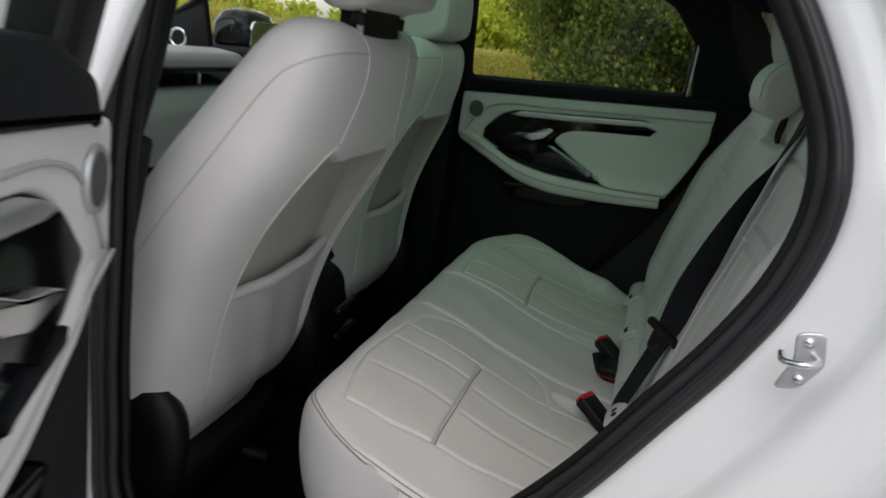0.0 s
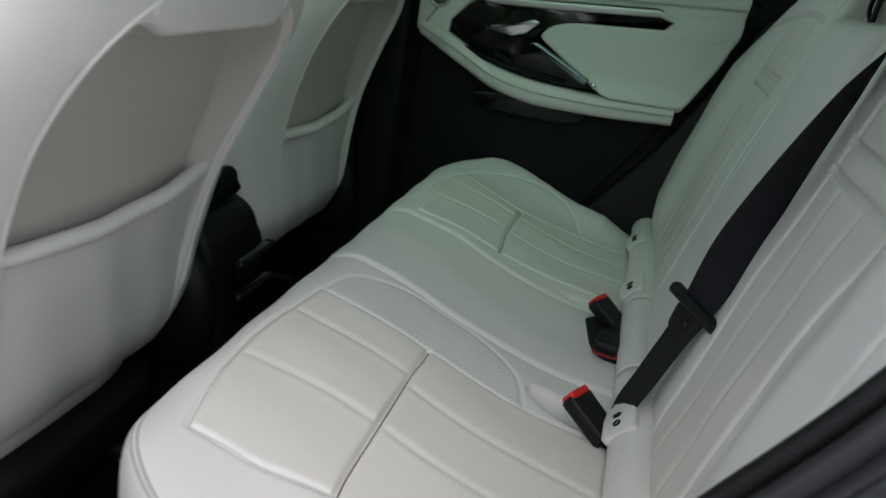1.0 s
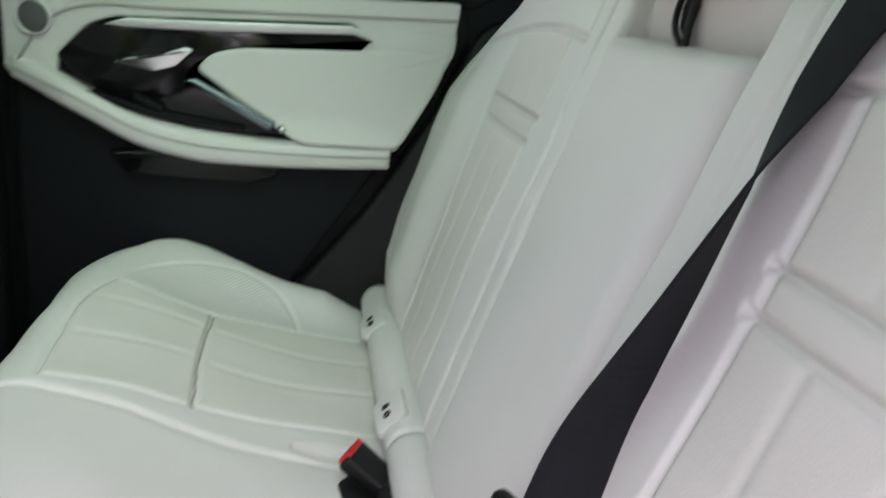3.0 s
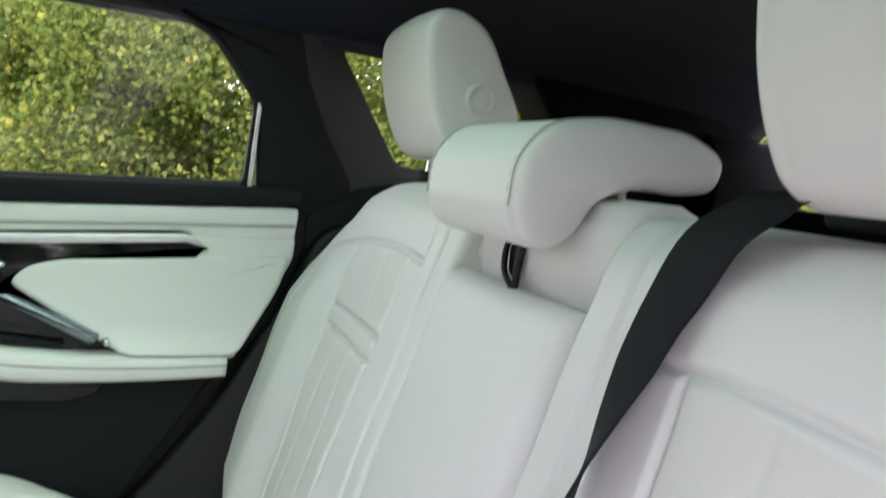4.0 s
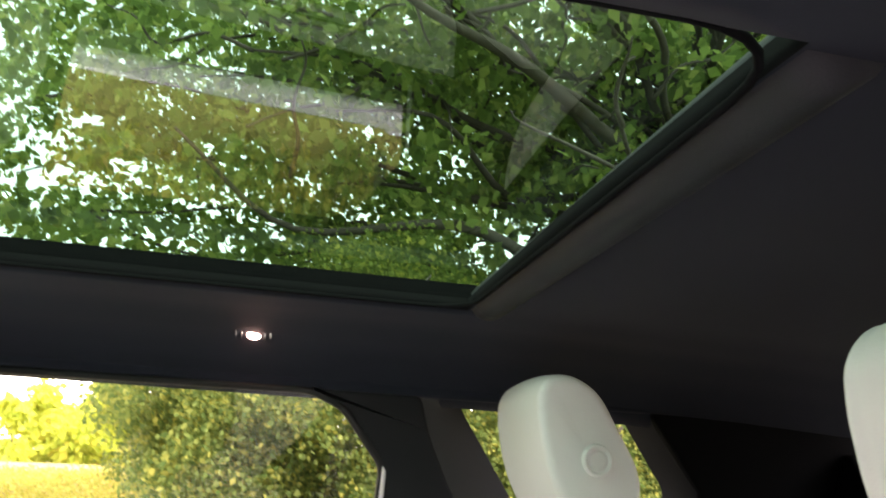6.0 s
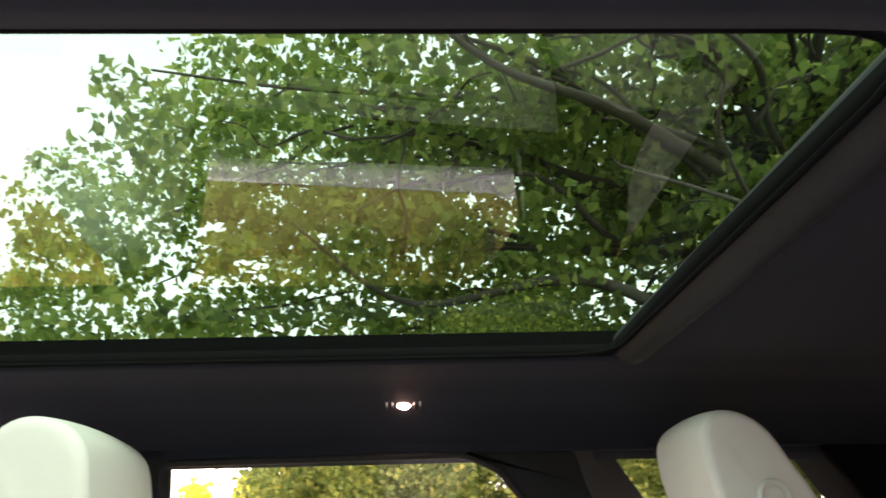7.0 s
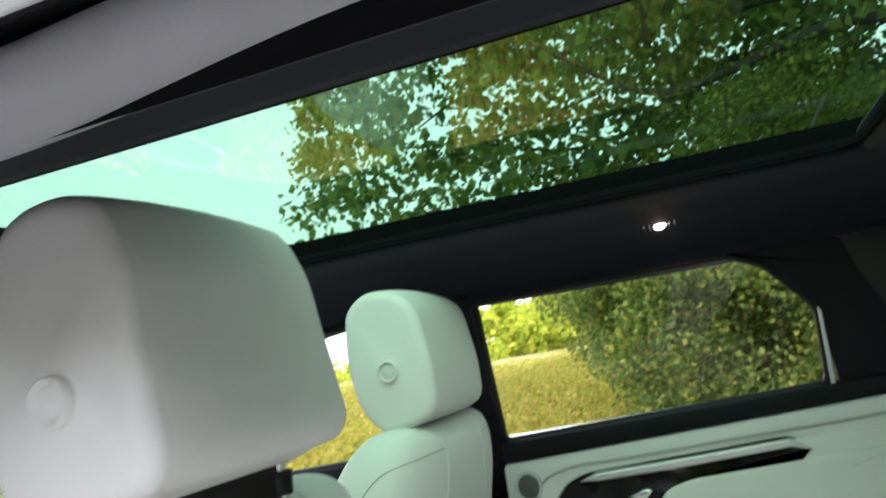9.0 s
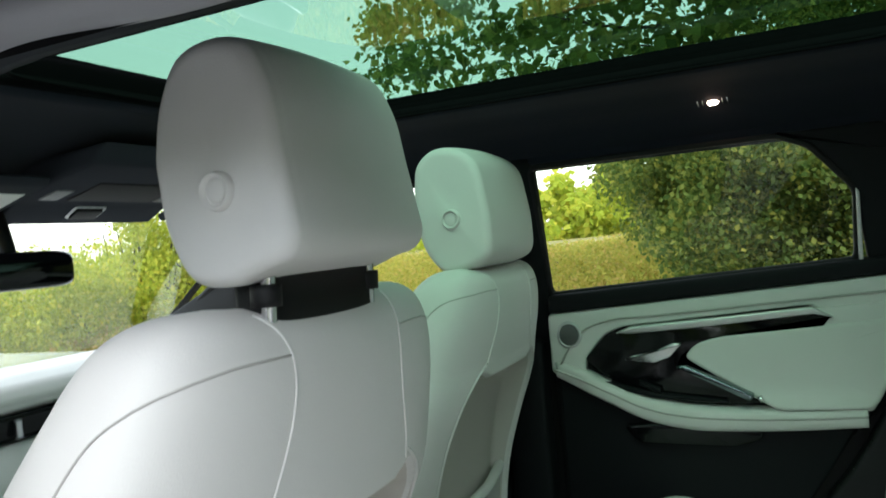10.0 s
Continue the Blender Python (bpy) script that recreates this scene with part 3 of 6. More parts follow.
# ---- doors ----
def door(side, name, label, rear=True):
    """A door seen from inside; side is 1 for the far side and -1 for the near one. Built in place, closed."""
    d = thing(name, label, "car door", "rear doors" if rear else "front doors")
    s = side

    def sl(nm, ol, lo, hi, mat, lab="", bevel=0.004, up=False, par=d):
        return slab(nm, ol, "y", *sorted((s * lo, s * hi)), mat, par, lab, bevel, 3, lean(s) if up else None)
    x0, x1 = -0.622, 0.086
    sl("core", [(x0, 0.30), (x0, 1.045), (x1 + 0.05, 1.075), (0.06, 0.86), (-0.05, 0.74), (-0.16, 0.56), (-0.30, 0.36), (-0.45, 0.30)], 0.682, 0.80, BLACK, bevel=0.01)
    k0 = -0.70 if s > 0 else -0.635
    sl("skin", [(k0, 0.28), (k0, 1.05), (0.16, 1.09), (0.14, 0.95), (-0.02, 0.72), (-0.22, 0.40), (-0.34, 0.28)], 0.80, 0.885, PAINT, "white painted outer skin", 0.02)
    # upper leather panel
    up = rounded([(x0, 1.018), (x1, 1.070), (x1 - 0.006, 0.996), (-0.06, 0.992), (-0.092, 1.016), (-0.46, 0.985), (-0.50, 0.968), (-0.545, 0.915), (-0.545, 0.875), (x0, 0.885)], 0.012, 3)
    panel = sl("upper_panel", up, 0.662, 0.690, HIDE, "pale leather door panel", 0.006)
    tube("panel_seam", [(s_x, s * 0.6605, z) for s_x, z in ((-0.60, 0.905), (-0.572, 0.95), (-0.535, 0.985), (-0.49, 1.0), (-0.40, 1.006), (-0.2, 1.02), (0.08, 1.04))], 0.0026, SEAM, panel, n=50, sides=6)
    # rolled lower bolster, two bands
    low = [(-0.612, 0.896), (-0.575, 0.882), (-0.50, 0.848), (-0.42, 0.812), (-0.34, 0.796), (-0.24, 0.792), (-0.12, 0.794), (-0.012, 0.800)]
    sec = spline(low, 70)
    an = np.linspace(0, 2 * np.pi, 20, endpoint=False)
    hw = np.interp(np.linspace(0, 1, 70), [0, 0.1, 0.5, 1], [0.018, 0.024, 0.027, 0.020])
    v = np.stack([np.stack([np.full(20, x), s * (0.668 - (0.030 if s > 0 else 0.012) * min(1.0, 0.3 + 5 * k_ / 69) * np.sign(np.cos(an)) * abs(np.cos(an)) ** 0.7), z + h * np.sign(np.sin(an)) * abs(np.sin(an)) ** 0.6], 1) for k_, ((x, z), h) in enumerate(zip(sec, hw))])
    obj("bolster", v.reshape(-1, 3), list(map(tuple, grid_faces(70, 20, wrap_v=True))) + [tuple(range(20)), tuple(range(69 * 20, 70 * 20))], HIDE, d, "pale leather lower bolster")
    tube("bolster_seam", [(x, s * (0.6385 if s > 0 else 0.6565), z + 0.004) for x, z in low], 0.0024, SEAM, d, n=60, sides=6)
    # gloss-black bezel with handle cup
    sl("bezel", rounded([(-0.545, 0.918), (-0.50, 0.965), (-0.462, 0.981), (-0.09, 1.012), (-0.052, 0.992), (-0.10, 0.975), (-0.285, 0.955), (-0.335, 0.925), (-0.350, 0.900), (-0.185, 0.828), (-0.25, 0.820), (-0.34, 0.824), (-0.42, 0.842), (-0.50, 0.878)], 0.010, 3), 0.656, 0.686, GLOSS, "glossy black handle surround", 0.004)
    sl("trim_strip", [(-0.472, 0.974), (-0.44, 0.987), (-0.30, 0.997), (-0.092, 1.014), (-0.054, 0.992), (-0.09, 1.000), (-0.30, 0.981), (-0.44, 0.972)], 0.645, 0.665, SILVER, "satin silver trim strip", 0.003)
    sl("inner_handle", rounded([(-0.456, 0.919), (-0.395, 0.911), (-0.362, 0.922), (-0.336, 0.950), (-0.352, 0.953), (-0.392, 0.936), (-0.440, 0.927)], 0.006, 4), 0.636, 0.654, CHROME, "bright metal door release", 0.003)
    sl("window_switch", rounded([(-0.43, 0.862), (-0.43, 0.874), (-0.385, 0.856), (-0.385, 0.844)], 0.003, 3), 0.645, 0.660, DARK, "dark window switch", 0.003)
    # armrest pad, on a leather backing that closes the joint to the panel above
    sl("pad_backing", rounded([(-0.09, 0.90), (-0.09, 1.01), (x1 - 0.003, 1.02), (x1 - 0.004, 0.985), (0.058, 0.93), (0.0, 0.81), (-0.09, 0.81)], 0.008, 3), 0.658, 0.684, HIDE, "", 0.004)
    sl("switch_plate", rounded([(-0.505, 0.872), (-0.40, 0.848), (-0.255, 0.832), (-0.255, 0.825), (-0.41, 0.838), (-0.50, 0.858)], 0.004, 3), 0.648 if s > 0 else 0.653, 0.688, DARK, "charcoal switch plate", 0.002)
    pad = rounded([(-0.340, 0.918), (-0.315, 0.948), (-0.27, 0.962), (-0.09, 0.977), (x1 - 0.006, 0.992), (0.060, 0.925), (0.004, 0.818), (-0.165, 0.814), (-0.20, 0.832)], 0.022, 6)
    pillow("armrest_pad", pad, s, 0.653, 0.690, 0.010, HIDE, d, "pale leather armrest insert", 0.020 if s > 0 else 0.004, 0.814)
    sl("pull_handle", rounded([(-0.352, 0.903), (-0.335, 0.908), (-0.205, 0.846), (-0.215, 0.834)], 0.005, 3), 0.628, 0.660, SMOKE, "smoked metal pull handle", 0.004)
    tube("pull_end", [(-0.198, s * 0.640, 0.842), (-0.192, s * 0.636, 0.833)], 0.005, CHROME, d, n=3, sides=8)
    # tweeter
    tw = thing("tweeter", "", "")
    tw.parent = d
    for k in ("label", "category"):
        if k in tw:
            del tw[k]
    cx_, cz_ = -0.575, 0.972
    tube("bezel_ring", [(cx_ + 0.024 * math.cos(a), s * 0.659, cz_ + 0.026 * math.sin(a)) for a in np.linspace(0, 2 * np.pi, 28, endpoint=False)], 0.0036, SILVER, tw, "bright ring", n=0, sides=8, closed=True)
    sl("grille", [(cx_ + 0.022 * math.cos(a), cz_ + 0.024 * math.sin(a)) for a in np.linspace(0, 2 * np.pi, 24, endpoint=False)], 0.6565, 0.664, MESH, "grey speaker mesh", 0.001, par=tw)
    # dark lower trim with bin
    sl("lower_trim", rounded([(-0.61, 0.32), (-0.61, 0.88), (-0.50, 0.84), (-0.40, 0.80), (-0.02, 0.79), (-0.08, 0.69), (-0.17, 0.55), (-0.30, 0.36)], 0.02, 3), 0.672, 0.69, DARK, "charcoal lower door trim", 0.006)
    sl("door_bin", rounded([(-0.56, 0.36), (-0.55, 0.52), (-0.47, 0.56), (-0.26, 0.55), (-0.22, 0.50), (-0.31, 0.36)], 0.04, 4), 0.628, 0.676, BLACK, "black door bin", 0.016)
    sl("under_ledge", rounded([(-0.47, 0.775), (-0.40, 0.782), (-0.19, 0.780), (-0.20, 0.752), (-0.25, 0.736), (-0.44, 0.738)], 0.010, 3), 0.652, 0.676, GLOSS, "", 0.006)
    # window frame and glass
    sl("waist_rail", [(-0.618, 1.018), (-0.618, 1.060), (0.0, 1.100), (0.085, 1.106), (0.088, 1.072)] if s > 0 else rounded([(-0.584, 1.016), (-0.566, 1.056), (-0.49, 1.088), (0.0, 1.112), (0.085, 1.106), (0.088, 1.072)], 0.012, 4), 0.654, 0.70, DARK, "charcoal window sill", 0.010)
    wx = -0.612 if s > 0 else -0.540
    win = rounded([(wx, 1.060), (wx - 0.010, 1.343), (-0.13, 1.346), (-0.075, 1.322), (-0.002, 1.234), (-0.006, 1.098)], 0.018, 4)
    pane("window_glass", win, "y", s * 0.688, GLASS, d, "lightly tinted side window", lean(s))
    tube("window_frame", [(x, s * (0.674 - 0.22 * (z - 1.08)), z) for x, z in win], 0.007, BLACK, d, "black window frame", n=0, sides=8, closed=True)
    sl("frame_post", [(-0.005, 1.096), (-0.003, 1.234), (0.003, 1.225), (0.003, 1.096)], 0.662, 0.680, SILVER, "bright edge of the window frame", 0.002, up=True)
    if s < 0:
        sl("frame_front", [(-0.590, 1.03), (-0.602, 1.375), (-0.548, 1.375), (-0.540, 1.03)], 0.664, 0.72, BLACK, "black window frame upright", 0.008, up=True)
        sl("frame_top", [(-0.602, 1.344), (-0.602, 1.378), (-0.12, 1.378), (-0.06, 1.345)], 0.664, 0.72, BLACK, "", 0.008, up=True)
        sl("frame_rear", [(-0.13, 1.346), (-0.06, 1.36), (0.06, 1.23), (0.06, 1.08), (-0.004, 1.08), (-0.002, 1.234)], 0.664, 0.72, BLACK, "", 0.008, up=True)
    return d


far_door = door(1, "rear_door", "closed rear car door with pale leather panel and silver strip")
near_door = door(-1, "rear_door", "open rear car door with pale leather panel and dark sill")
hinge = Vector((-0.69, -0.946, 0))
shift = Vector((0.015, -0.146, 0.038))
near_door.matrix_world = Matrix.Translation(hinge + Vector((0.012, 0.003, 0))) @ Matrix.Rotation(radians(-69), 4, "Z") @ Matrix.Translation(shift - hinge)


def front_door(s):
    d = thing("front_door", "closed front car door with pale leather upper panel", "car door", "front doors")

    def sl(nm, ol, lo, hi, mat, lab="", bevel=0.006, up=False):
        return slab(nm, ol, "y", *sorted((s * lo, s * hi)), mat, d, lab, bevel, 2, lean(s) if up else None)
    sl("core", [(-1.90, 0.28), (-1.90, 0.92), (-0.74, 0.98), (-0.74, 0.28)], 0.70, 0.80, BLACK)
    sl("skin", [(-1.93, 0.27), (-1.93, 0.95), (-0.71, 1.04), (-0.71, 0.27)], 0.80, 0.875, PAINT, "white painted outer skin")
    sl("upper_panel", [(-1.86, 0.90), (-1.84, 0.985), (-0.75, 1.02), (-0.75, 0.905)], 0.675, 0.71, HIDE, "pale leather door panel", 0.015)
    sl("bezel", rounded([(-1.80, 0.78), (-1.78, 0.895), (-0.78, 0.90), (-0.76, 0.76)], 0.03), 0.668, 0.70, GLOSS, "glossy black trim")
    sl("armrest", rounded([(-1.45, 0.68), (-1.40, 0.77), (-0.76, 0.79), (-0.76, 0.68)], 0.03), 0.63, 0.70, DARK, "charcoal armrest", 0.02)
    sl("lower_trim", [(-1.85, 0.30), (-1.85, 0.80), (-0.75, 0.80), (-0.75, 0.30)], 0.682, 0.705, DARK)
    sl("waist_rail", [(-1.86, 0.985), (-1.80, 1.005), (-0.74, 1.062), (-0.74, 1.02)], 0.665, 0.71, BLACK, "black window sill")
    win = rounded([(-0.745, 1.062), (-0.735, 1.340), (-1.05, 1.340), (-1.36, 1.26), (-1.62, 1.10), (-1.70, 1.008)], 0.012, 3)
    pane("window_glass", win, "y", s * 0.692, GLASS, d, "lightly tinted side window", lean(s))
    tube("window_frame", [(x, s * (0.676 - 0.22 * (z - 1.08)), z) for x, z in win], 0.009, BLACK, d, n=0, sides=8, closed=True)
    # sail panel with tweeter and mirror
    sl("sail_panel", [(-1.86, 1.0), (-1.70, 1.075), (-1.50, 1.17), (-1.47, 1.02)], 0.664, 0.69, BLACK, "black mirror sail", 0.006)
    tube("speaker_ring", [(-1.585 + 0.028 * math.cos(a), s * 0.662, 1.035 + 0.028 * math.sin(a)) for a in np.linspace(0, 2 * np.pi, 24, endpoint=False)], 0.006, CHROME, d, "bright tweeter ring", n=0, sides=8, closed=True)
    return d


for s in (1, -1):
    front_door(s)
    m = thing("door_mirror", "black wing mirror outside the front side window", "wing mirror", "wing mirrors", at=(-1.50, s * 0.93, 1.04))
    loft("housing", [((0, 0, z), hx, hy, 2.6) for z, hx, hy in ((-0.075, 0.02, 0.05), (-0.07, 0.05, 0.09), (-0.04, 0.07, 0.115), (0.0, 0.075, 0.125), (0.045, 0.07, 0.12), (0.075, 0.045, 0.10), (0.085, 0.015, 0.06))], GLOSS, m)
    slab("mirror_glass", rounded([(-0.10, -0.055), (-0.10, 0.06), (0.10, 0.06), (0.11, -0.05)], 0.03), "x", 0.070, 0.078, material("mirror", (0.9, 0.9, 0.9), 0.02, metal=1.0), m, "mirror face", 0.001)
    m.scale = (1.15, 1.15, 1.3)
    slab("foot", [(-0.06, -0.10), (-0.03, -0.05), (0.05, -0.05), (0.05, -0.10)], "x", -0.03, 0.03, BLACK, m, place=Matrix.Translation((0, -s * 0.09, 0.02)))


# ---- rear bench ----
bench = thing("rear_bench", "pale grey leather rear bench with quilted seats and stitched seams", "car seat", at=(0, 0, 0))
SEC = spline([(-0.42, 0.33), (-0.472, 0.40), (-0.503, 0.47), (-0.513, 0.54), (-0.505, 0.588), (-0.482, 0.615), (-0.452, 0.624), (-0.41, 0.616), (-0.35, 0.598), (-0.285, 0.571), (-0.147, 0.527), (-0.06, 0.511), (-0.030, 0.506), (-0.014, 0.490), (-0.010, 0.43)], 300)


def quilt_lines(s):
    """Seams of one outer seat, in plan: inner, outer, front, cross, arc of the perforated field, quilts."""
    if s < 0:
        inner = [(-0.444, -0.222), (-0.36, -0.219), (-0.287, -0.215), (-0.147, -0.220), (-0.03, -0.228)]
        outer = [(-0.432, -0.552), (-0.36, -0.552), (-0.290, -0.530), (-0.240, -0.529), (-0.177, -0.516), (-0.03, -0.500)]
        front = [(-0.444, -0.222), (-0.456, -0.300), (-0.461, -0.408), (-0.450, -0.480), (-0.432, -0.552)]
        cross = [(-0.287, -0.215), (-0.291, -0.37), (-0.289, -0.529)]
        arc = [(-0.443, -0.222), (-0.421, -0.143), (-0.372, -0.117), (-0.300, -0.108), (-0.230, -0.116), (-0.176, -0.148), (-0.149, -0.220)]
        quilts = [[(-0.452, -0.292), (-0.294, -0.290)], [(-0.456, -0.415), (-0.294, -0.404)], [(-0.280, -0.310), (-0.04, -0.335)], [(-0.280, -0.405), (-0.04, -0.425)]]
    else:
        inner = [(-0.437, 0.186), (-0.367, 0.200), (-0.275, 0.215), (-0.176, 0.230), (-0.03, 0.240)]
        outer = [(-0.421, 0.486), (-0.367, 0.475), (-0.279, 0.484), (-0.195, 0.505), (-0.094, 0.518), (-0.03, 0.525)]
        front = [(-0.437, 0.186), (-0.442, 0.288), (-0.440, 0.424), (-0.421, 0.486)]
        cross = [(-0.275, 0.215), (-0.282, 0.35), (-0.279, 0.484)]
        arc = [(-0.421, 0.486), (-0.405, 0.535), (-0.350, 0.585), (-0.270, 0.612), (-0.190, 0.592), (-0.155, 0.545), (-0.149, 0.512)]
        quilts = [[(-0.430, 0.300), (-0.290, 0.335)], [(-0.430, 0.415), (-0.290, 0.430)], [(-0.268, 0.325), (-0.04, 0.345)], [(-0.268, 0.425), (-0.04, 0.440)]]
    return [[tuple(q) for q in spline(k, 26)] for k in (inner, outer, front, cross, arc)] + [quilts]


def cushion(name, ya, yb, s=0, label=""):
    """One seat cushion from ya to yb; s tells on which side its open end is."""
    lo, hi = min(ya, yb), max(ya, yb)
    n = int((hi - lo) / 0.0026)
    ys = np.linspace(lo, hi, n)
    e_in = np.minimum(ys - lo, hi - ys)
    e_out = (hi - ys) if s > 0 else (ys - lo) if s < 0 else np.full(n, 9.0)
    x = np.repeat(SEC[:, 0][:, None], n, 1)
    z = np.repeat(SEC[:, 1][:, None], n, 1)
    y = np.repeat(ys[None], len(SEC), 0)
    nx = -np.gradient(SEC[:, 1])
    nz = np.gradient(SEC[:, 0])
    ln = np.hypot(nx, nz)
    nx, nz = (nx / ln)[:, None], (nz / ln)[:, None]
    r = 0.012
    drop = r - np.sqrt(np.maximum(0, r * r - (r - np.minimum(e_in, r)) ** 2))
    if s:
        R_ = 0.048 if s > 0 else 0.022
        drop = drop * (e_out > 0.02) + R_ * 0.9 * (1 - np.sqrt(np.maximum(0, 1 - (1 - np.minimum(e_out, R_) / R_) ** 2)))
        q = 0.185
        shift = q - np.sqrt(np.maximum(0, q * q - (q - np.minimum(e_out, q)) ** 2))
        x = x + shift[None] * np.clip((-0.18 - x) / 0.3, 0, 1)
    d = -np.repeat(drop[None], len(SEC), 0)
    nose = int(np.argmin(np.hypot(SEC[:, 0] + 0.50, SEC[:, 1] - 0.598)))
    if s < 0:
        # the rounded corner cuts through the seat's slope
        cut = np.interp(x, SEC[nose:, 0], SEC[nose:, 1])
        below = (SEC[:, 1] - 0.33) / (SEC[nose, 1] - 0.33)
        z = np.where(np.arange(len(SEC))[:, None] >= nose, cut, z + (cut[nose] - SEC[nose, 1])[None] * below[:, None])
    fq, fp = np.full(x.shape, -1.0), np.full(x.shape, -1.0)
    if s:
        inn, out, fro, cro, arc_, qs = quilt_lines(s)
        top = np.repeat((np.arange(len(SEC)) > nose)[:, None], n, 1)
        groove = np.zeros(x.shape)
        for line, dep, wid in ((inn, 0.0030, 0.0030), (out, 0.0034, 0.0036), (fro, 0.0042, 0.0032), (cro, 0.0085, 0.0034), (arc_, 0.0024, 0.0024)):
            dd = near_line(x, y, line)
            groove = np.maximum(groove, top * dep * np.exp(-(dd / wid) ** 2))
        d -= groove
        for qd in qs:
            dd = near_line(x, y, qd)
            d -= top * 0.0018 * (np.exp(-(dd / 0.0048) ** 2) - 0.12 * np.exp(-((dd - 0.012) / 0.006) ** 2))
        quilt = fro + out + inn[::-1]
        iq = inside(x, y, quilt) & top
        d += 0.0012 * iq
        d += top * (0.034 if s > 0 else 0.0) * np.exp(-((s * y - 0.625) / 0.055) ** 2) * np.clip((x + 0.42) / 0.16, 0, 1) * np.clip((-0.02 - x) / 0.09, 0, 1)
        fq = np.where(top, field_distance(x, y, quilt), -1)
        edge = [q for q in (inn if s < 0 else out) if q[0] < -0.149]
        fp = np.where(top, np.minimum(field_distance(x, y, arc_ + edge[::-1]), -fq), -1)
        # twin welt along the open end
        for off_ in (0.030, 0.038) if s > 0 else (0.007, 0.014):
            d -= top * 0.0030 * np.exp(-((e_out - off_) / 0.0022) ** 2)[None]
        # belt buckle pocket
        px, py, wy = (-0.100, -0.180, 0.027) if s < 0 else (-0.098, 0.188, 0.016)
        turned = (y - py) + 0.30 * (x - px) * (1 if s < 0 else 0)
        well = np.clip(1 - (((x - px) / 0.054) ** 2 + (turned / wy) ** 2), 0, 1)
        d -= 0.022 * well ** 0.35 * top
    arc = np.concatenate([[0], np.cumsum(np.hypot(*np.diff(SEC, axis=0).T))])
    front_seam = arc[int(np.argmin(np.hypot(SEC[:, 0] + 0.501, SEC[:, 1] - 0.594)))]
    for off_ in (0.0, 0.009):
        d -= 0.0022 * np.exp(-((arc - front_seam - off_) / 0.0026) ** 2)[:, None]
    d += 0.0016 * np.sin(x * 23 + y * 17) * np.sin(y * 29 - x * 9)
    v = np.stack([x + nx * d, y, z + nz * d], -1)
    welts, threads = [], []
    if s:
        up_x, up_y = v[nose:, :, 0].ravel(), v[nose:, :, 1].ravel()
        for line, mat_, r_ in ((cro, WELT, 0.0011), (fro, SEAM, 0.0009), (out, SEAM, 0.0009)):
            hits = [int(np.argmin((up_x - a) ** 2 + (up_y - b) ** 2)) for a, b in line if a < -0.05]
            pts_ = spline([tuple(v[nose:].reshape(-1, 3)[k]) for k in hits], 60)
            for _ in range(3):
                pts_[1:-1] = (pts_[:-2] + 2 * pts_[1:-1] + pts_[2:]) / 4
            threads.append(([tuple(q) for q in pts_ + (0, 0, 0.0004)], mat_, r_))
    if s < 0:
        # twin stitched welt round the front corner and along the open end
        for i_, e_ in ((int(np.argmin(abs(arc - front_seam))), 0.004), (int(np.argmin(abs(arc - front_seam - 0.009))), 0.012)):
            ce = int(np.argmin(abs(e_out - e_)))
            welts.append([tuple(v[i_, c]) for c in range(int(np.argmin(abs(e_out - 0.26))), ce, -2)] + [tuple(v[r_, ce]) for r_ in range(i_, len(SEC), 3) if SEC[r_, 0] < -0.06])
    ends = []
    for col, sd in ((0, -1), (-1, 1)):
        rows_ = []
        for k in (0.15, 0.4, 0.7, 1.0):
            c = v[:, col].copy()
            c[:, 2] = c[:, 2] + (0.33 - c[:, 2]) * k
            rows_.append(c[:, None])
        ends.append(rows_[::-1] if sd < 0 else rows_)
    v = np.concatenate([*ends[0], v, *ends[1]], 1)
    fa = grid_faces(v.shape[0], v.shape[1])
    pad = dict(pad_width=((0, 0), (4, 4)), constant_values=-1)
    pad_ob = masks(obj(name, v.reshape(-1, 3), fa, HIDE_SEAT, bench, label), np.pad(fq, **pad), np.pad(fp, **pad))
    for t_, mat_, r_ in threads:
        tube("seam_thread", t_, r_, mat_, pad_ob, "stitched seam", n=0, sides=6)
    for w_ in welts:
        tube("welt", w_, 0.0013, WELT, pad_ob, "dark stitched welt", n=0, sides=6)
    return pad_ob


JL, JR = -0.092, 0.163
cushion("left_cushion", -0.668, JL, -1, "pale leather cushion, quilted, perforated at its side")
cushion("centre_cushion", JL, JR, 0, "plain pale leather middle cushion")
cushion("right_cushion", JR, 0.69, 1, "pale leather cushion with quilted middle")
tube("bench_skirt", [(-0.46, y, 0.30) for y in np.linspace(-0.62, 0.62, 6)], 0.05, BLACK, bench, n=12)
# backrests: face plane leans back; h runs up it, w stands out of it
UPV, NRM, BASE = np.array([0.265, 0, 0.964]), np.array([-0.964, 0, 0.265]), np.array([0.0, 0, 0.53])


def on_back(y, h, w):
    return BASE + np.asarray(y)[..., None] * np.array([0, 1, 0]) + np.asarray(h)[..., None] * UPV + np.asarray(w)[..., None] * NRM


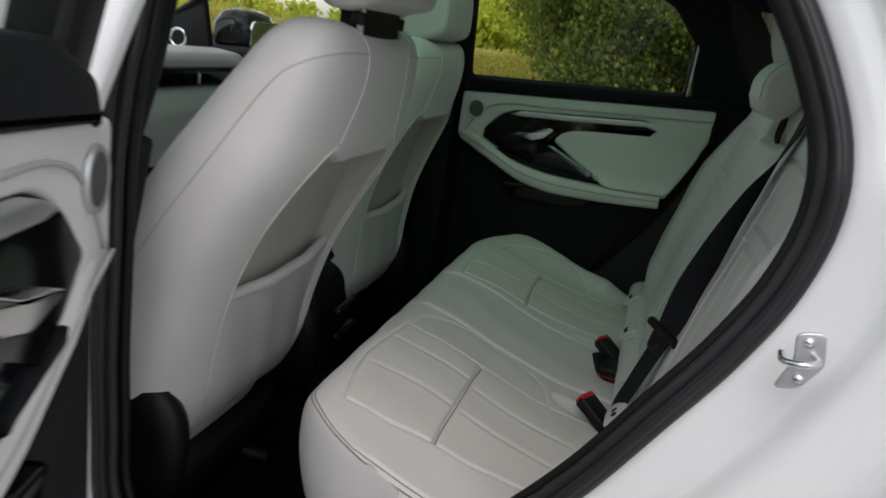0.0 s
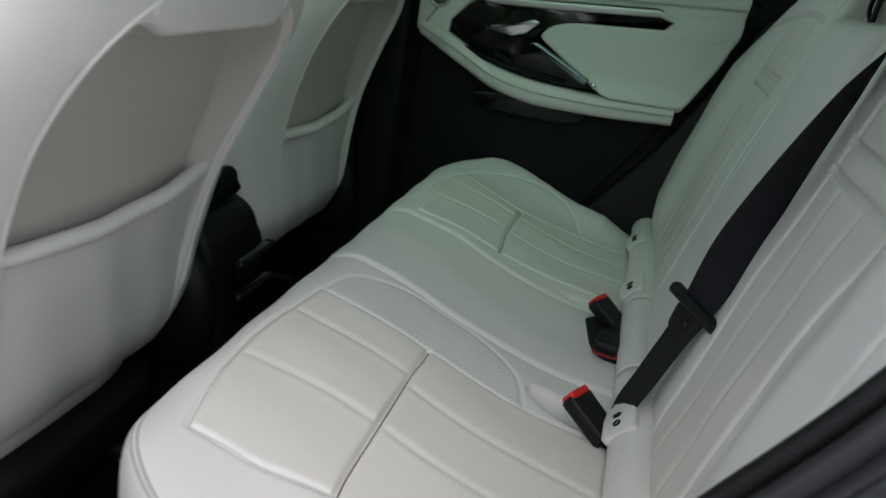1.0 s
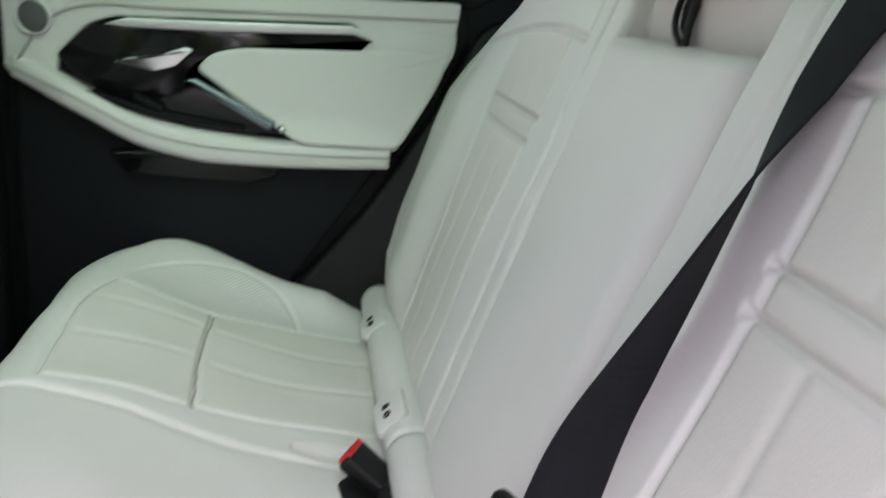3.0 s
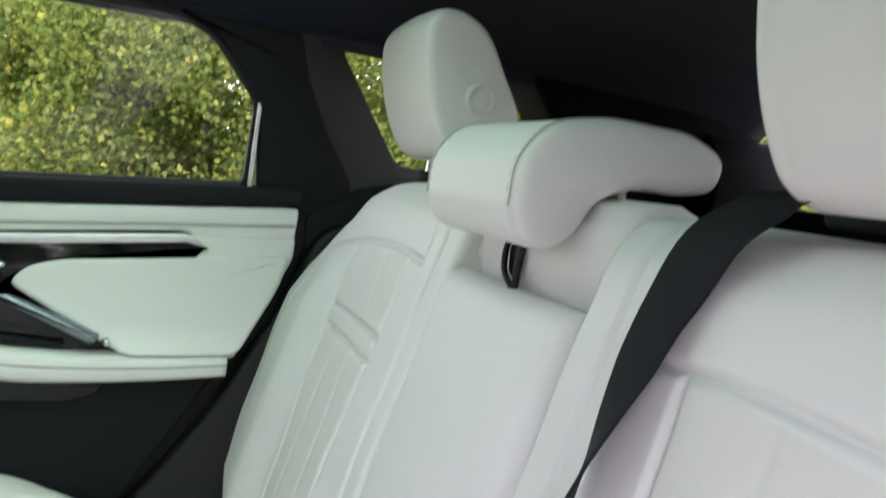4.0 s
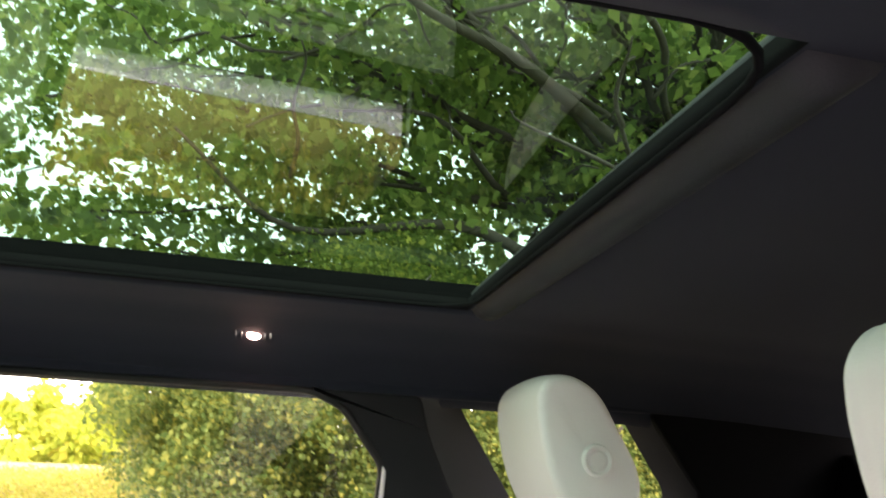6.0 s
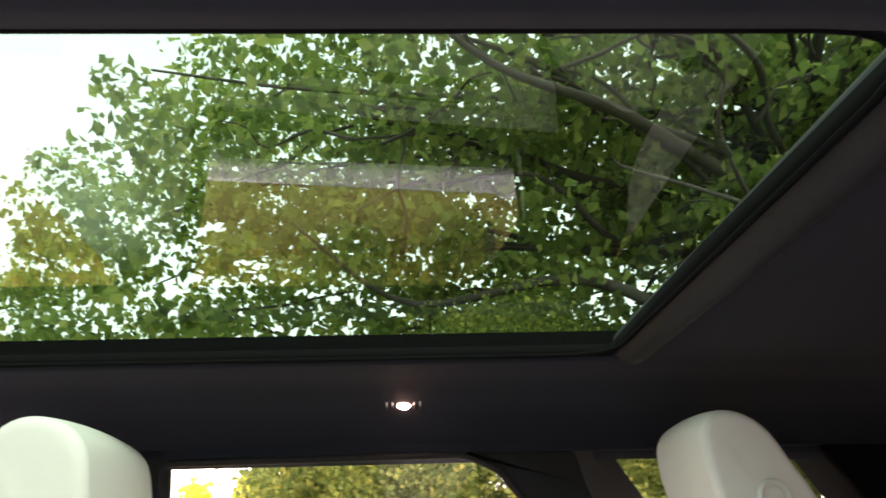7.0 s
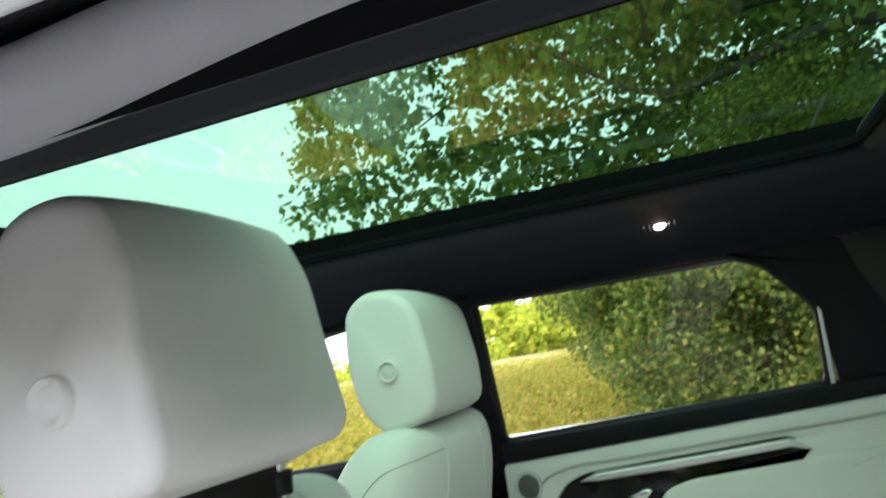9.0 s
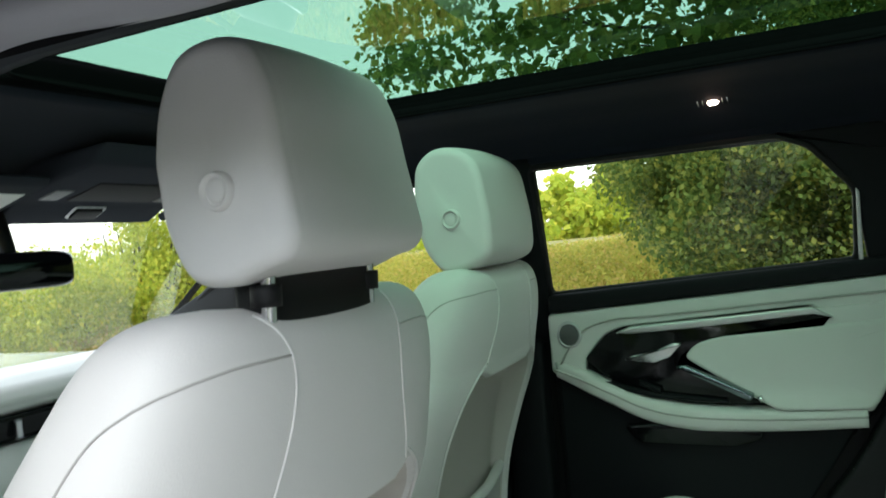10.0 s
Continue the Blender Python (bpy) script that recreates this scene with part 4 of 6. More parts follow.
def backrest(name, s, label):
    PH = spline([(-0.03, -0.05), (-0.005, -0.012), (0.03, 0.0), (0.12, 0.004), (0.30, 0.006), (0.45, 0.002), (0.56, 0.0), (0.605, -0.004), (0.634, -0.022), (0.650, -0.055), (0.660, -0.10), (0.676, -0.16), (0.668, -0.22)], 300)
    n = 250
    h, w0 = PH[:, 0][:, None], PH[:, 1][:, None]
    ymax = np.interp(h, [0, 0.05, 0.10, 0.20, 0.40, 0.46, 0.52, 0.57, 0.60, 0.625, 0.64, 0.65], [0.62, 0.648, 0.685, 0.706, 0.706, 0.680, 0.63, 0.58, 0.548, 0.505, 0.46, 0.42])
    b = np.linspace(0, 1, n)[None]
    y0 = 0.128
    y = y0 + (ymax - y0) * b
    e = ymax - y
    R_ = 0.055
    d = -R_ * (1 - np.sqrt(np.maximum(0, 1 - (1 - np.minimum(e, R_) / R_) ** 2))) * 0.95
    r = 0.010
    d = d - (r - np.sqrt(np.maximum(0, r * r - (r - np.minimum(y - y0, r)) ** 2)))
    bol = np.clip((y - 0.46) / 0.10, 0, 1)
    d = d + 0.026 * (bol * bol * (3 - 2 * bol)) * np.clip((0.56 - h) / 0.15, 0, 1) * np.clip(h / 0.1, 0, 1)
    H = np.repeat(h, n, 1)
    top = (H < 0.66) & (H > 0.0)
    arch = spline([(0.205, 0.540), (0.30, 0.546), (0.395, 0.542), (0.50, 0.528), (0.585, 0.500)], 24)
    outl = spline([(0.470, 0.530), (0.478, 0.46), (0.470, 0.38), (0.455, 0.28), (0.450, 0.15), (0.450, 0.02)], 24)
    inl = [(0.252, 0.545), (0.258, 0.42), (0.258, 0.02)]
    bols = spline([(0.585, 0.500), (0.615, 0.42), (0.622, 0.33), (0.600, 0.22), (0.560, 0.12), (0.52, 0.02)], 24)
    groove = np.zeros(y.shape)
    for line, dep, wid in ((arch, 0.008, 0.0034), (outl, 0.005, 0.0034), (inl, 0.005, 0.0034), (bols, 0.002, 0.0026), ([(0.250, 0.434), (0.468, 0.434)], 0.009, 0.0034), ([(0.250, 0.402), (0.462, 0.402)], 0.009, 0.0034), ([(0.172, 0.70), (0.172, 0.02)], 0.007, 0.0034), ([(0.205, 0.61), (0.205, 0.55)], 0.004, 0.003)):
        groove = np.maximum(groove, top * dep * np.exp(-(near_line(y, H, line) / wid) ** 2))
    d = d - groove
    for yy in (0.318, 0.392):
        d = d - top * 0.0015 * np.exp(-(near_line(y, H, [(yy, 0.395), (yy, 0.03)]) / 0.005) ** 2)
        d = d - top * 0.0011 * np.exp(-(near_line(y, H, [(yy + 0.01, 0.535), (yy + 0.01, 0.44)]) / 0.005) ** 2)
    d = d + 0.0015 * np.sin(y * 31 + H * 11) * np.sin(H * 27 - y * 8)
    q = list(outl) + [(0.258, 0.02), (0.258, 0.42), (0.252, 0.545)]
    fq = np.where(top, field_distance(y, H, q), -1)
    fp = np.full(y.shape, -1.0)
    p = on_back(s * y, H, w0 + d)
    side = p[:, -1].copy() + NRM * -0.12
    inner_ = p[:, 0].copy() + NRM * -0.12
    p2 = np.concatenate([inner_[:, None], p, side[:, None]], 1)
    fa2 = grid_faces(*p2.shape[:2])
    pad = dict(pad_width=((0, 0), (1, 1)), constant_values=-1)
    return masks(obj(name, p2.reshape(-1, 3), fa2, HIDE_BACKREST, bench, label), np.pad(fq, **pad), np.pad(fp, **pad))


backrest("left_backrest", -1, "pale leather backrest with quilted middle")
backrest("right_backrest", 1, "pale leather backrest with quilted middle")


def soft_panel(name, y0, y1, h0, h1, w, rim, mat, parent, label="", n=60, puff=0.006):
    ys, hs = np.linspace(y0, y1, n), np.linspace(h0, h1, n)
    Y_, H_ = np.meshgrid(ys, hs, indexing="ij")
    e = np.minimum(np.minimum(Y_ - y0, y1 - Y_), np.minimum(H_ - h0, h1 - H_))
    W_ = w - rim * (1 - np.sqrt(np.maximum(0, 1 - (1 - np.minimum(e, rim) / rim) ** 2))) + puff * np.sin(np.pi * (Y_ - y0) / (y1 - y0)) * np.maximum(0, np.sin(np.pi * (H_ - h0) / (h1 - h0))) ** 0.5
    p = on_back(Y_, H_, W_)
    back = on_back(Y_, H_, np.full(Y_.shape, w - rim - 0.03))
    v = np.concatenate([p.reshape(-1, 3), back.reshape(-1, 3)])
    fa = [tuple(q) for q in grid_faces(n, n)] + [tuple(q + n * n) for q in grid_faces(n, n)]
    edge = [i * n for i in range(n)] + [(n - 1) * n + j for j in range(1, n)] + [i * n + n - 1 for i in range(n - 2, -1, -1)] + [j for j in range(n - 2, 0, -1)]
    for a, b in zip(edge, edge[1:] + edge[:1]):
        fa.append((a, b, b + n * n, a + n * n))
    return obj(name, v, fa, mat, parent, label)


soft_panel("centre_armrest", -0.124, 0.124, 0.02, 0.553, 0.010, 0.022, HIDE, bench, "folded-up pale leather centre armrest")
soft_panel("centre_shell", -0.165, 0.165, 0.42, 0.60, -0.034, 0.02, HIDE, bench)
soft_panel("centre_back", -0.145, 0.145, 0.555, 0.632, -0.022, 0.03, HIDE, bench, "pale leather top of the middle backrest")
loft("centre_crown", [((0.215, 0, z), hx, 0.128, 4) for z, hx in ((1.05, 0.05), (1.12, 0.055), (1.143, 0.045), (1.150, 0.02))], HIDE, bench)
# bolster roll in the bight, with child-seat anchor flaps
for a, b, nm in ((-0.62, JL - 0.001, "left"), (JL, JR, "mid"), (JR + 0.001, 0.650, "right")):
    tube("bight_roll", [(-0.004, y, 0.533) for y in np.linspace(a, b, 8)], 0.034, HIDE, bench, n=30, sides=20)
for yc in (-0.510, -0.228, 0.233, 0.513):
    flap = slab("anchor_flap", rounded([(yc - 0.036, -0.024), (yc - 0.036, 0.026), (yc + 0.036, 0.026), (yc + 0.036, -0.024)], 0.010, 4), "x", -0.006, 0.004, HIDE, bench, "stitched leather flap over a child-seat anchor", 0.002, place=Matrix.Translation((-0.027, 0, 0.551)) @ Matrix.Rotation(radians(42), 4, "Y"))
    bx = Matrix.Translation((-0.0285, 0, 0.5515)) @ Matrix.Rotation(radians(42), 4, "Y")
    ob = slab("anchor_mark", [(yc + 0.005, -0.006), (yc + 0.004, 0.003), (yc + 0.009, 0.006), (yc + 0.013, 0.002), (yc + 0.012, -0.006)], "x", -0.0065, -0.005, BLACK, flap, "small black symbol", 0, place=bx)
    tube("anchor_ring", [tuple(bx @ Vector((-0.006, yc - 0.011 + 0.0048 * math.cos(a), 0.0045 * math.sin(a)))) for a in np.linspace(0, 2 * np.pi, 14, endpoint=False)], 0.0014, BLACK, flap, n=0, sides=6, closed=True)


def buckle(x, y, z, turn, tilt=55, low=0.012, face=-0.0125):
    b = thing("belt_buckle", "black seat-belt buckle with a red release button", "belt buckle", "rear belt buckles")
    slab("case", rounded([(-0.020, -0.045), (-0.022, 0.026), (0.022, 0.026), (0.020, -0.045)], 0.006, 3), "y", -0.011, 0.011, BLACK, b, "", 0.004)
    slab("release_button", rounded([(-0.018, low), (-0.018, 0.030), (0.018, 0.030), (0.018, low)], 0.003, 3), "y", face, 0.0085, RED, b, "red release button", 0.002)
    slab("slot", [(-0.016, 0.0285), (-0.016, 0.0306), (0.016, 0.0306), (0.016, 0.0285)], "y", 0.001, 0.006, BLACK, b, "", 0)
    tube("stalk", [(0, 0, -0.04), (0, 0, -0.09)], 0.010, BLACK, b, n=4)
    b.matrix_world = Matrix.Translation((x, y, z)) @ Matrix.Rotation(radians(turn), 4, "Z") @ Matrix.Rotation(radians(-tilt), 4, "Y") @ Matrix.Rotation(radians(90), 4, "Z")
    return b


buckle(-0.070, -0.206, 0.540, -28, tilt=60, low=0.020)
buckle(-0.064, 0.136, 0.534, -28, tilt=60, low=0.022)
buckle(-0.052, 0.030, 0.526, 82, tilt=86, low=0.0275, face=0.0015)
# flat plate, no hollow: the recess shade is put in as black
slab("buckle_well", rounded([(-0.098, 0.128), (-0.066, 0.160), (-0.034, 0.070), (-0.034, 0.005), (-0.062, 0.008), (-0.082, 0.04)], 0.008, 3), "z", 0.490, 0.5190, BLACK, bench, "flat black patch for the shade in the buckle recess", 0.002)


# ---- belt of the middle seat ----
belt = thing("seat_belt", "black webbing seat belt hanging down the backrest", "seat belt")
def web_at(z, y, w):
    """A point standing w off the backrest face at the height z."""
    return tuple(on_back(np.array(y), np.array((z - 0.53 - 0.265 * w) / 0.964), np.array(w)))


bl = spline([(0.34, -0.335, 1.130), (0.29, -0.322, 1.158), (0.235, -0.300, 1.168), (0.190, -0.276, 1.166), web_at(1.140, -0.252, 0.010), web_at(1.09, -0.228, 0.010), web_at(1.04, -0.222, 0.014), web_at(0.99, -0.224, 0.022), web_at(0.92, -0.222, 0.028), web_at(0.83, -0.208, 0.028), web_at(0.70, -0.202, 0.026), web_at(0.61, -0.200, 0.030), (-0.027, -0.196, 0.55), (-0.030, -0.192, 0.50)], 110)
tn = np.gradient(bl, axis=0)
tn /= np.linalg.norm(tn, axis=1)[:, None]
zk = [0.50, 0.58, 0.69, 0.76, 0.83, 0.92, 0.99, 1.05, 1.10]
wd = np.stack([np.interp(bl[:, 2], zk, k) for k in ([-0.30, -0.40, -0.50, -0.78, -0.95, -0.80, -0.60, -0.15, 0.0], [0.9, 0.78, 0.68, 0.42, -0.05, -0.52, -0.80, -1, -1], [-0.1, -0.35, -0.5, -0.38, -0.2, 0.0, 0.1, 0.05, 0.0])], 1)
wd[bl[:, 0] > 0.18] = (-0.25, -1, 0)
wd -= (wd * tn).sum(1)[:, None] * tn
wd /= np.linalg.norm(wd, axis=1)[:, None]
up_ = np.cross(wd, tn)
cross_sec = [(-0.0245, 0), (-0.023, 0.0012), (0.023, 0.0012), (0.0245, 0), (0.023, -0.0012), (-0.023, -0.0012)]
v = np.stack([bl + wd * a + up_ * c for a, c in cross_sec], 1)
obj("webbing", v.reshape(-1, 3), list(map(tuple, grid_faces(len(bl), 6, wrap_v=True))), WEB, belt)
kt = int(np.argmin(abs(bl[:, 2] - 0.712)))
if up_[kt] @ np.array([-1, -0.5, 0]) < 0:
    up_ = -up_
tm = Matrix([[*r, p_] for r, p_ in zip(np.stack([up_[kt], wd[kt], -tn[kt]], 1), bl[kt])] + [[0, 0, 0, 1]])
tongue = slab("tongue", rounded([(-0.046, -0.006), (-0.046, 0.009), (0.046, 0.009), (0.046, -0.006)], 0.007, 4), "x", -0.006, 0.010, BLACK, belt, "black plastic belt tongue", 0.004, place=tm)
slab("tongue_body", rounded([(-0.020, -0.040), (-0.024, -0.004), (0.024, -0.004), (0.020, -0.040)], 0.008, 4), "x", 0.001, 0.007, BLACK, tongue, "", 0.003, place=tm)
tube("tongue_rivet", [tuple(tm @ Vector((0.006, -0.004, -0.022))), tuple(tm @ Vector((0.010, -0.004, -0.022)))], [0.008, 0.006], BLACK, tongue, "", n=4, sides=14)
slab("belt_guide", rounded([(-0.325, 0.0), (-0.325, 0.02), (-0.235, 0.02), (-0.235, 0.0)], 0.006), "x", 0.25, 0.29, BLACK, belt, "", 0.003, place=Matrix.Translation((0, 0, 1.148)))


# ---- headrests ----
def padded(name, profile, cy, hy, mat, parent, label="", rim=0.012, taper=0.06, crown=0.006, seam=0.86):
    """A padded block: the closed side profile in x and z carried across y, edges rolled over, side faces slightly domed."""
    pr = spline(list(profile) + [profile[0]], 121)[:-1]
    for _ in range(3):
        pr = (np.roll(pr, 1, 0) + 2 * pr + np.roll(pr, -1, 0)) / 4
    tg = np.roll(pr, -1, 0) - np.roll(pr, 1, 0)
    tg /= np.linalg.norm(tg, axis=1)[:, None]
    nr_ = np.stack([tg[:, 1], -tg[:, 0]], 1)
    mid_ = pr.mean(0)
    if ((pr - mid_) * nr_).sum() < 0:
        nr_ = -nr_
    z0_, z1_ = pr[:, 1].min(), pr[:, 1].max()
    narrow = 1 - taper * np.clip((pr[:, 1] - z0_) / (z1_ - z0_), 0, 1) ** 1.5
    edge_ = rim / hy
    rings_ = []

    def across(t, q):
        return np.stack([q[:, 0], cy + hy * t * narrow, q[:, 1]], 1)
    for k in (0.15, 0.4, 0.65, 0.85, 0.95):
        rings_.append(across(-1 - 0.03 * (1 - k), mid_ + (pr - nr_ * rim - mid_) * k))
    ts = np.concatenate([-1 + edge_ * (1 - np.cos(np.linspace(0, np.pi / 2, 8))), np.linspace(-1 + edge_ * 1.3, 1 - edge_ * 1.3, 41), 1 - edge_ * (1 - np.cos(np.linspace(np.pi / 2, 0, 8)))])
    for t in ts:
        e_ = min(1.0, (1 - abs(t)) / edge_)
        inn_ = rim * (1 - math.sqrt(max(0.0, 1 - (1 - e_) ** 2)))
        g_ = -0.0022 * math.exp(-((abs(t) - seam) / 0.010) ** 2)
        up = crown * (1 - t * t) * np.clip((pr[:, 1] - mid_[1]) / (z1_ - mid_[1]), 0, 1)
        q = pr - nr_ * inn_ + nr_ * g_
        rings_.append(across(t, np.stack([q[:, 0], q[:, 1] + up], 1)))
    for k in (0.95, 0.85, 0.65, 0.4, 0.15):
        rings_.append(across(1 + 0.03 * (1 - k), mid_ + (pr - nr_ * rim - mid_) * k))
    n_, m_ = len(rings_), len(pr)
    f_ = [tuple(q) for q in grid_faces(n_, m_, wrap_v=True)] + [tuple(range(m_)), tuple(range((n_ - 1) * m_, n_ * m_))]
    return obj(name, np.concatenate(rings_), f_, mat, parent, label)


def headrest(profile, cy, hy, button, radius, parent_thing, post_x, post_z, post_half, rim=0.012):
    """A headrest pad on two posts, with a round button on its near side face."""
    pad_ = padded("pad", profile, cy, hy, HIDE, parent_thing, "pale leather headrest", rim)
    (bx, bz), yy = button, cy - hy - 0.002
    dome = [(r * radius, h) for r, h in ((0.0, 0.0030), (0.45, 0.0028), (0.62, 0.0018), (0.68, 0.0006), (0.74, 0.0022), (0.84, 0.0062), (0.93, 0.0056), (1.0, 0.0012), (1.06, -0.004))]
    an_ = np.linspace(0, 2 * np.pi, 40, endpoint=False)
    v_ = np.stack([np.stack([bx + r * np.cos(an_), np.full(40, yy - h), bz + r * np.sin(an_)], 1) for r, h in dome])
    obj("release_button", v_.reshape(-1, 3), grid_faces(len(dome), 40, wrap_v=True), HIDE, pad_, "round pale release button")
    zb = min(q[1] for q in profile)
    for yo in (-post_half, post_half):
        tube("post", [(post_x, cy + yo, post_z - 0.05), (post_x + 0.006, cy + yo, zb + 0.045)], 0.0065, CHROME, parent_thing, "bright steel headrest post", n=8, sides=10)
        tube("post_collar", [(post_x, cy + yo, post_z - 0.012), (post_x + 0.001, cy + yo, post_z + 0.006)], 0.013, BLACK, parent_thing, "", n=4, sides=12)
    return pad_


REAR_PAD = [(0.146, 1.30), (0.147, 1.335), (0.160, 1.354), (0.190, 1.358), (0.222, 1.344), (0.258, 1.290), (0.284, 1.235), (0.284, 1.208), (0.262, 1.190), (0.212, 1.173), (0.190, 1.184), (0.170, 1.215), (0.155, 1.255)]
for cy, hy_h in ((-0.395, 0.116), (0.386, 0.103)):
    hr = thing("headrest", "pale leather rear headrest with a round side button", "headrest", "rear headrests")
    pad_line = [(x - 0.028, 1.156 + 0.87 * (z - 1.173)) for x, z in REAR_PAD] if cy < 0 else REAR_PAD
    headrest(pad_line, cy, hy_h, (0.222, 1.252), 0.0205, hr, 0.222, 1.150, 0.055)
# low saddle-shaped middle headrest
mid = thing("headrest", "low curved pale leather headrest of the middle seat", "headrest", "rear headrests")
hp = spline([(0.094, 1.135), (0.098, 1.172), (0.118, 1.198), (0.160, 1.210), (0.215, 1.211), (0.262, 1.206), (0.290, 1.188), (0.286, 1.170), (0.255, 1.160), (0.205, 1.158), (0.172, 1.144), (0.152, 1.116), (0.130, 1.103), (0.106, 1.110), (0.094, 1.135)], 90)[:-1]
mc = hp.mean(0)
rings = []
for t in np.concatenate([np.linspace(-1, -0.86, 9), np.linspace(-0.8, 0.8, 13), np.linspace(0.86, 1, 9)]):
    e_ = 1 - abs(t)
    g_ = math.sqrt(max(0.0, 1 - (1 - min(e_, 0.14) / 0.14) ** 2))
    tn_ = np.roll(hp, -1, 0) - np.roll(hp, 1, 0)
    tn_ /= np.linalg.norm(tn_, axis=1)[:, None]
    nr_ = np.stack([tn_[:, 1], -tn_[:, 0]], 1)
    if ((hp - mc) * nr_).sum() < 0:
        nr_ = -nr_
    seam_ = -0.0022 * math.exp(-((abs(t) - 0.90) / 0.012) ** 2)
    pr_ = hp - nr_ * (0.013 * (1 - g_)) + nr_ * seam_
    rings.append(np.stack([pr_[:, 0], np.full(len(pr_), 0.098 * t), pr_[:, 1]], 1))
rings = np.stack(rings)
nr, ns_ = rings.shape[:2]
body = obj("pad", rings.reshape(-1, 3), [tuple(q) for q in grid_faces(nr, ns_, wrap_v=True)] + [tuple(range(ns_)), tuple(range((nr - 1) * ns_, nr * ns_))], HIDE, mid)
for ys_ in (-0.0885, 0.0885):
    sp_ = [(p[0], ys_, p[1]) for p in hp[:62]]
    tube("stitched_seam", sp_, 0.0009, SEAM, body, "stitched seam", n=0, sides=6)
    off = [(p[0], ys_ - math.copysign(0.005, ys_), p[1]) for p, q in zip(hp[:62], nr_)]
    for k in range(0, 60, 2):
        tube("stitch", [off[k], off[k + 1]], 0.0007, STITCH, body, n=2, sides=5)
for yo in (-0.05, 0.05):
    tube("post", [(0.215, yo, 1.13), (0.222, yo, 1.175)], 0.0065, CHROME, mid, "steel headrest post", n=6)
strap = tube("release_strap", [(0.153, -0.002, 1.058), (0.151, 0.014, 1.072), (0.154, 0.022, 1.090), (0.162, 0.021, 1.118)], 0.0032, BLACK, bench, "black fabric armrest release loop", n=14, sides=8)
tube("strap_edge", [(0.154, -0.004, 1.058), (0.156, -0.003, 1.090), (0.163, -0.004, 1.118)], 0.0035, BLACK, strap, n=10, sides=8)
# flat black sheet standing in for the shadow inside the loop
obj("strap_web", [(0.156, -0.002, 1.060), (0.155, 0.014, 1.073), (0.158, 0.022, 1.091), (0.166, 0.021, 1.118), (0.166, -0.004, 1.118)], [(0, 1, 2, 3, 4)], BLACK, strap)


# ---- front seats ----
BACK_Z = [0.442, 0.458, 0.505, 0.60, 0.74, 0.85, 0.95, 1.02, 1.07, 1.11, 1.140, 1.158, 1.167]
BACK_REAR = [-0.725, -0.708, -0.685, -0.664, -0.622, -0.568, -0.516, -0.499, -0.490, -0.487, -0.492, -0.506, -0.530]
BACK_FRONT = [-0.93, -0.95, -0.95, -0.92, -0.875, -0.825, -0.760, -0.705, -0.668, -0.640, -0.615, -0.590, -0.560]
BACK_HALF = [0.215, 0.244, 0.264, 0.276, 0.280, 0.280, 0.268, 0.250, 0.236, 0.220, 0.198, 0.168, 0.12]
# the outline above, smoothed
soft = spline(list(zip(BACK_Z, BACK_REAR, BACK_FRONT, BACK_HALF)), 240)
for _ in range(10):
    soft[1:-1] = (soft[:-2] + 2 * soft[1:-1] + soft[2:]) / 4
BACK_Z, BACK_REAR, BACK_FRONT, BACK_HALF = soft.T


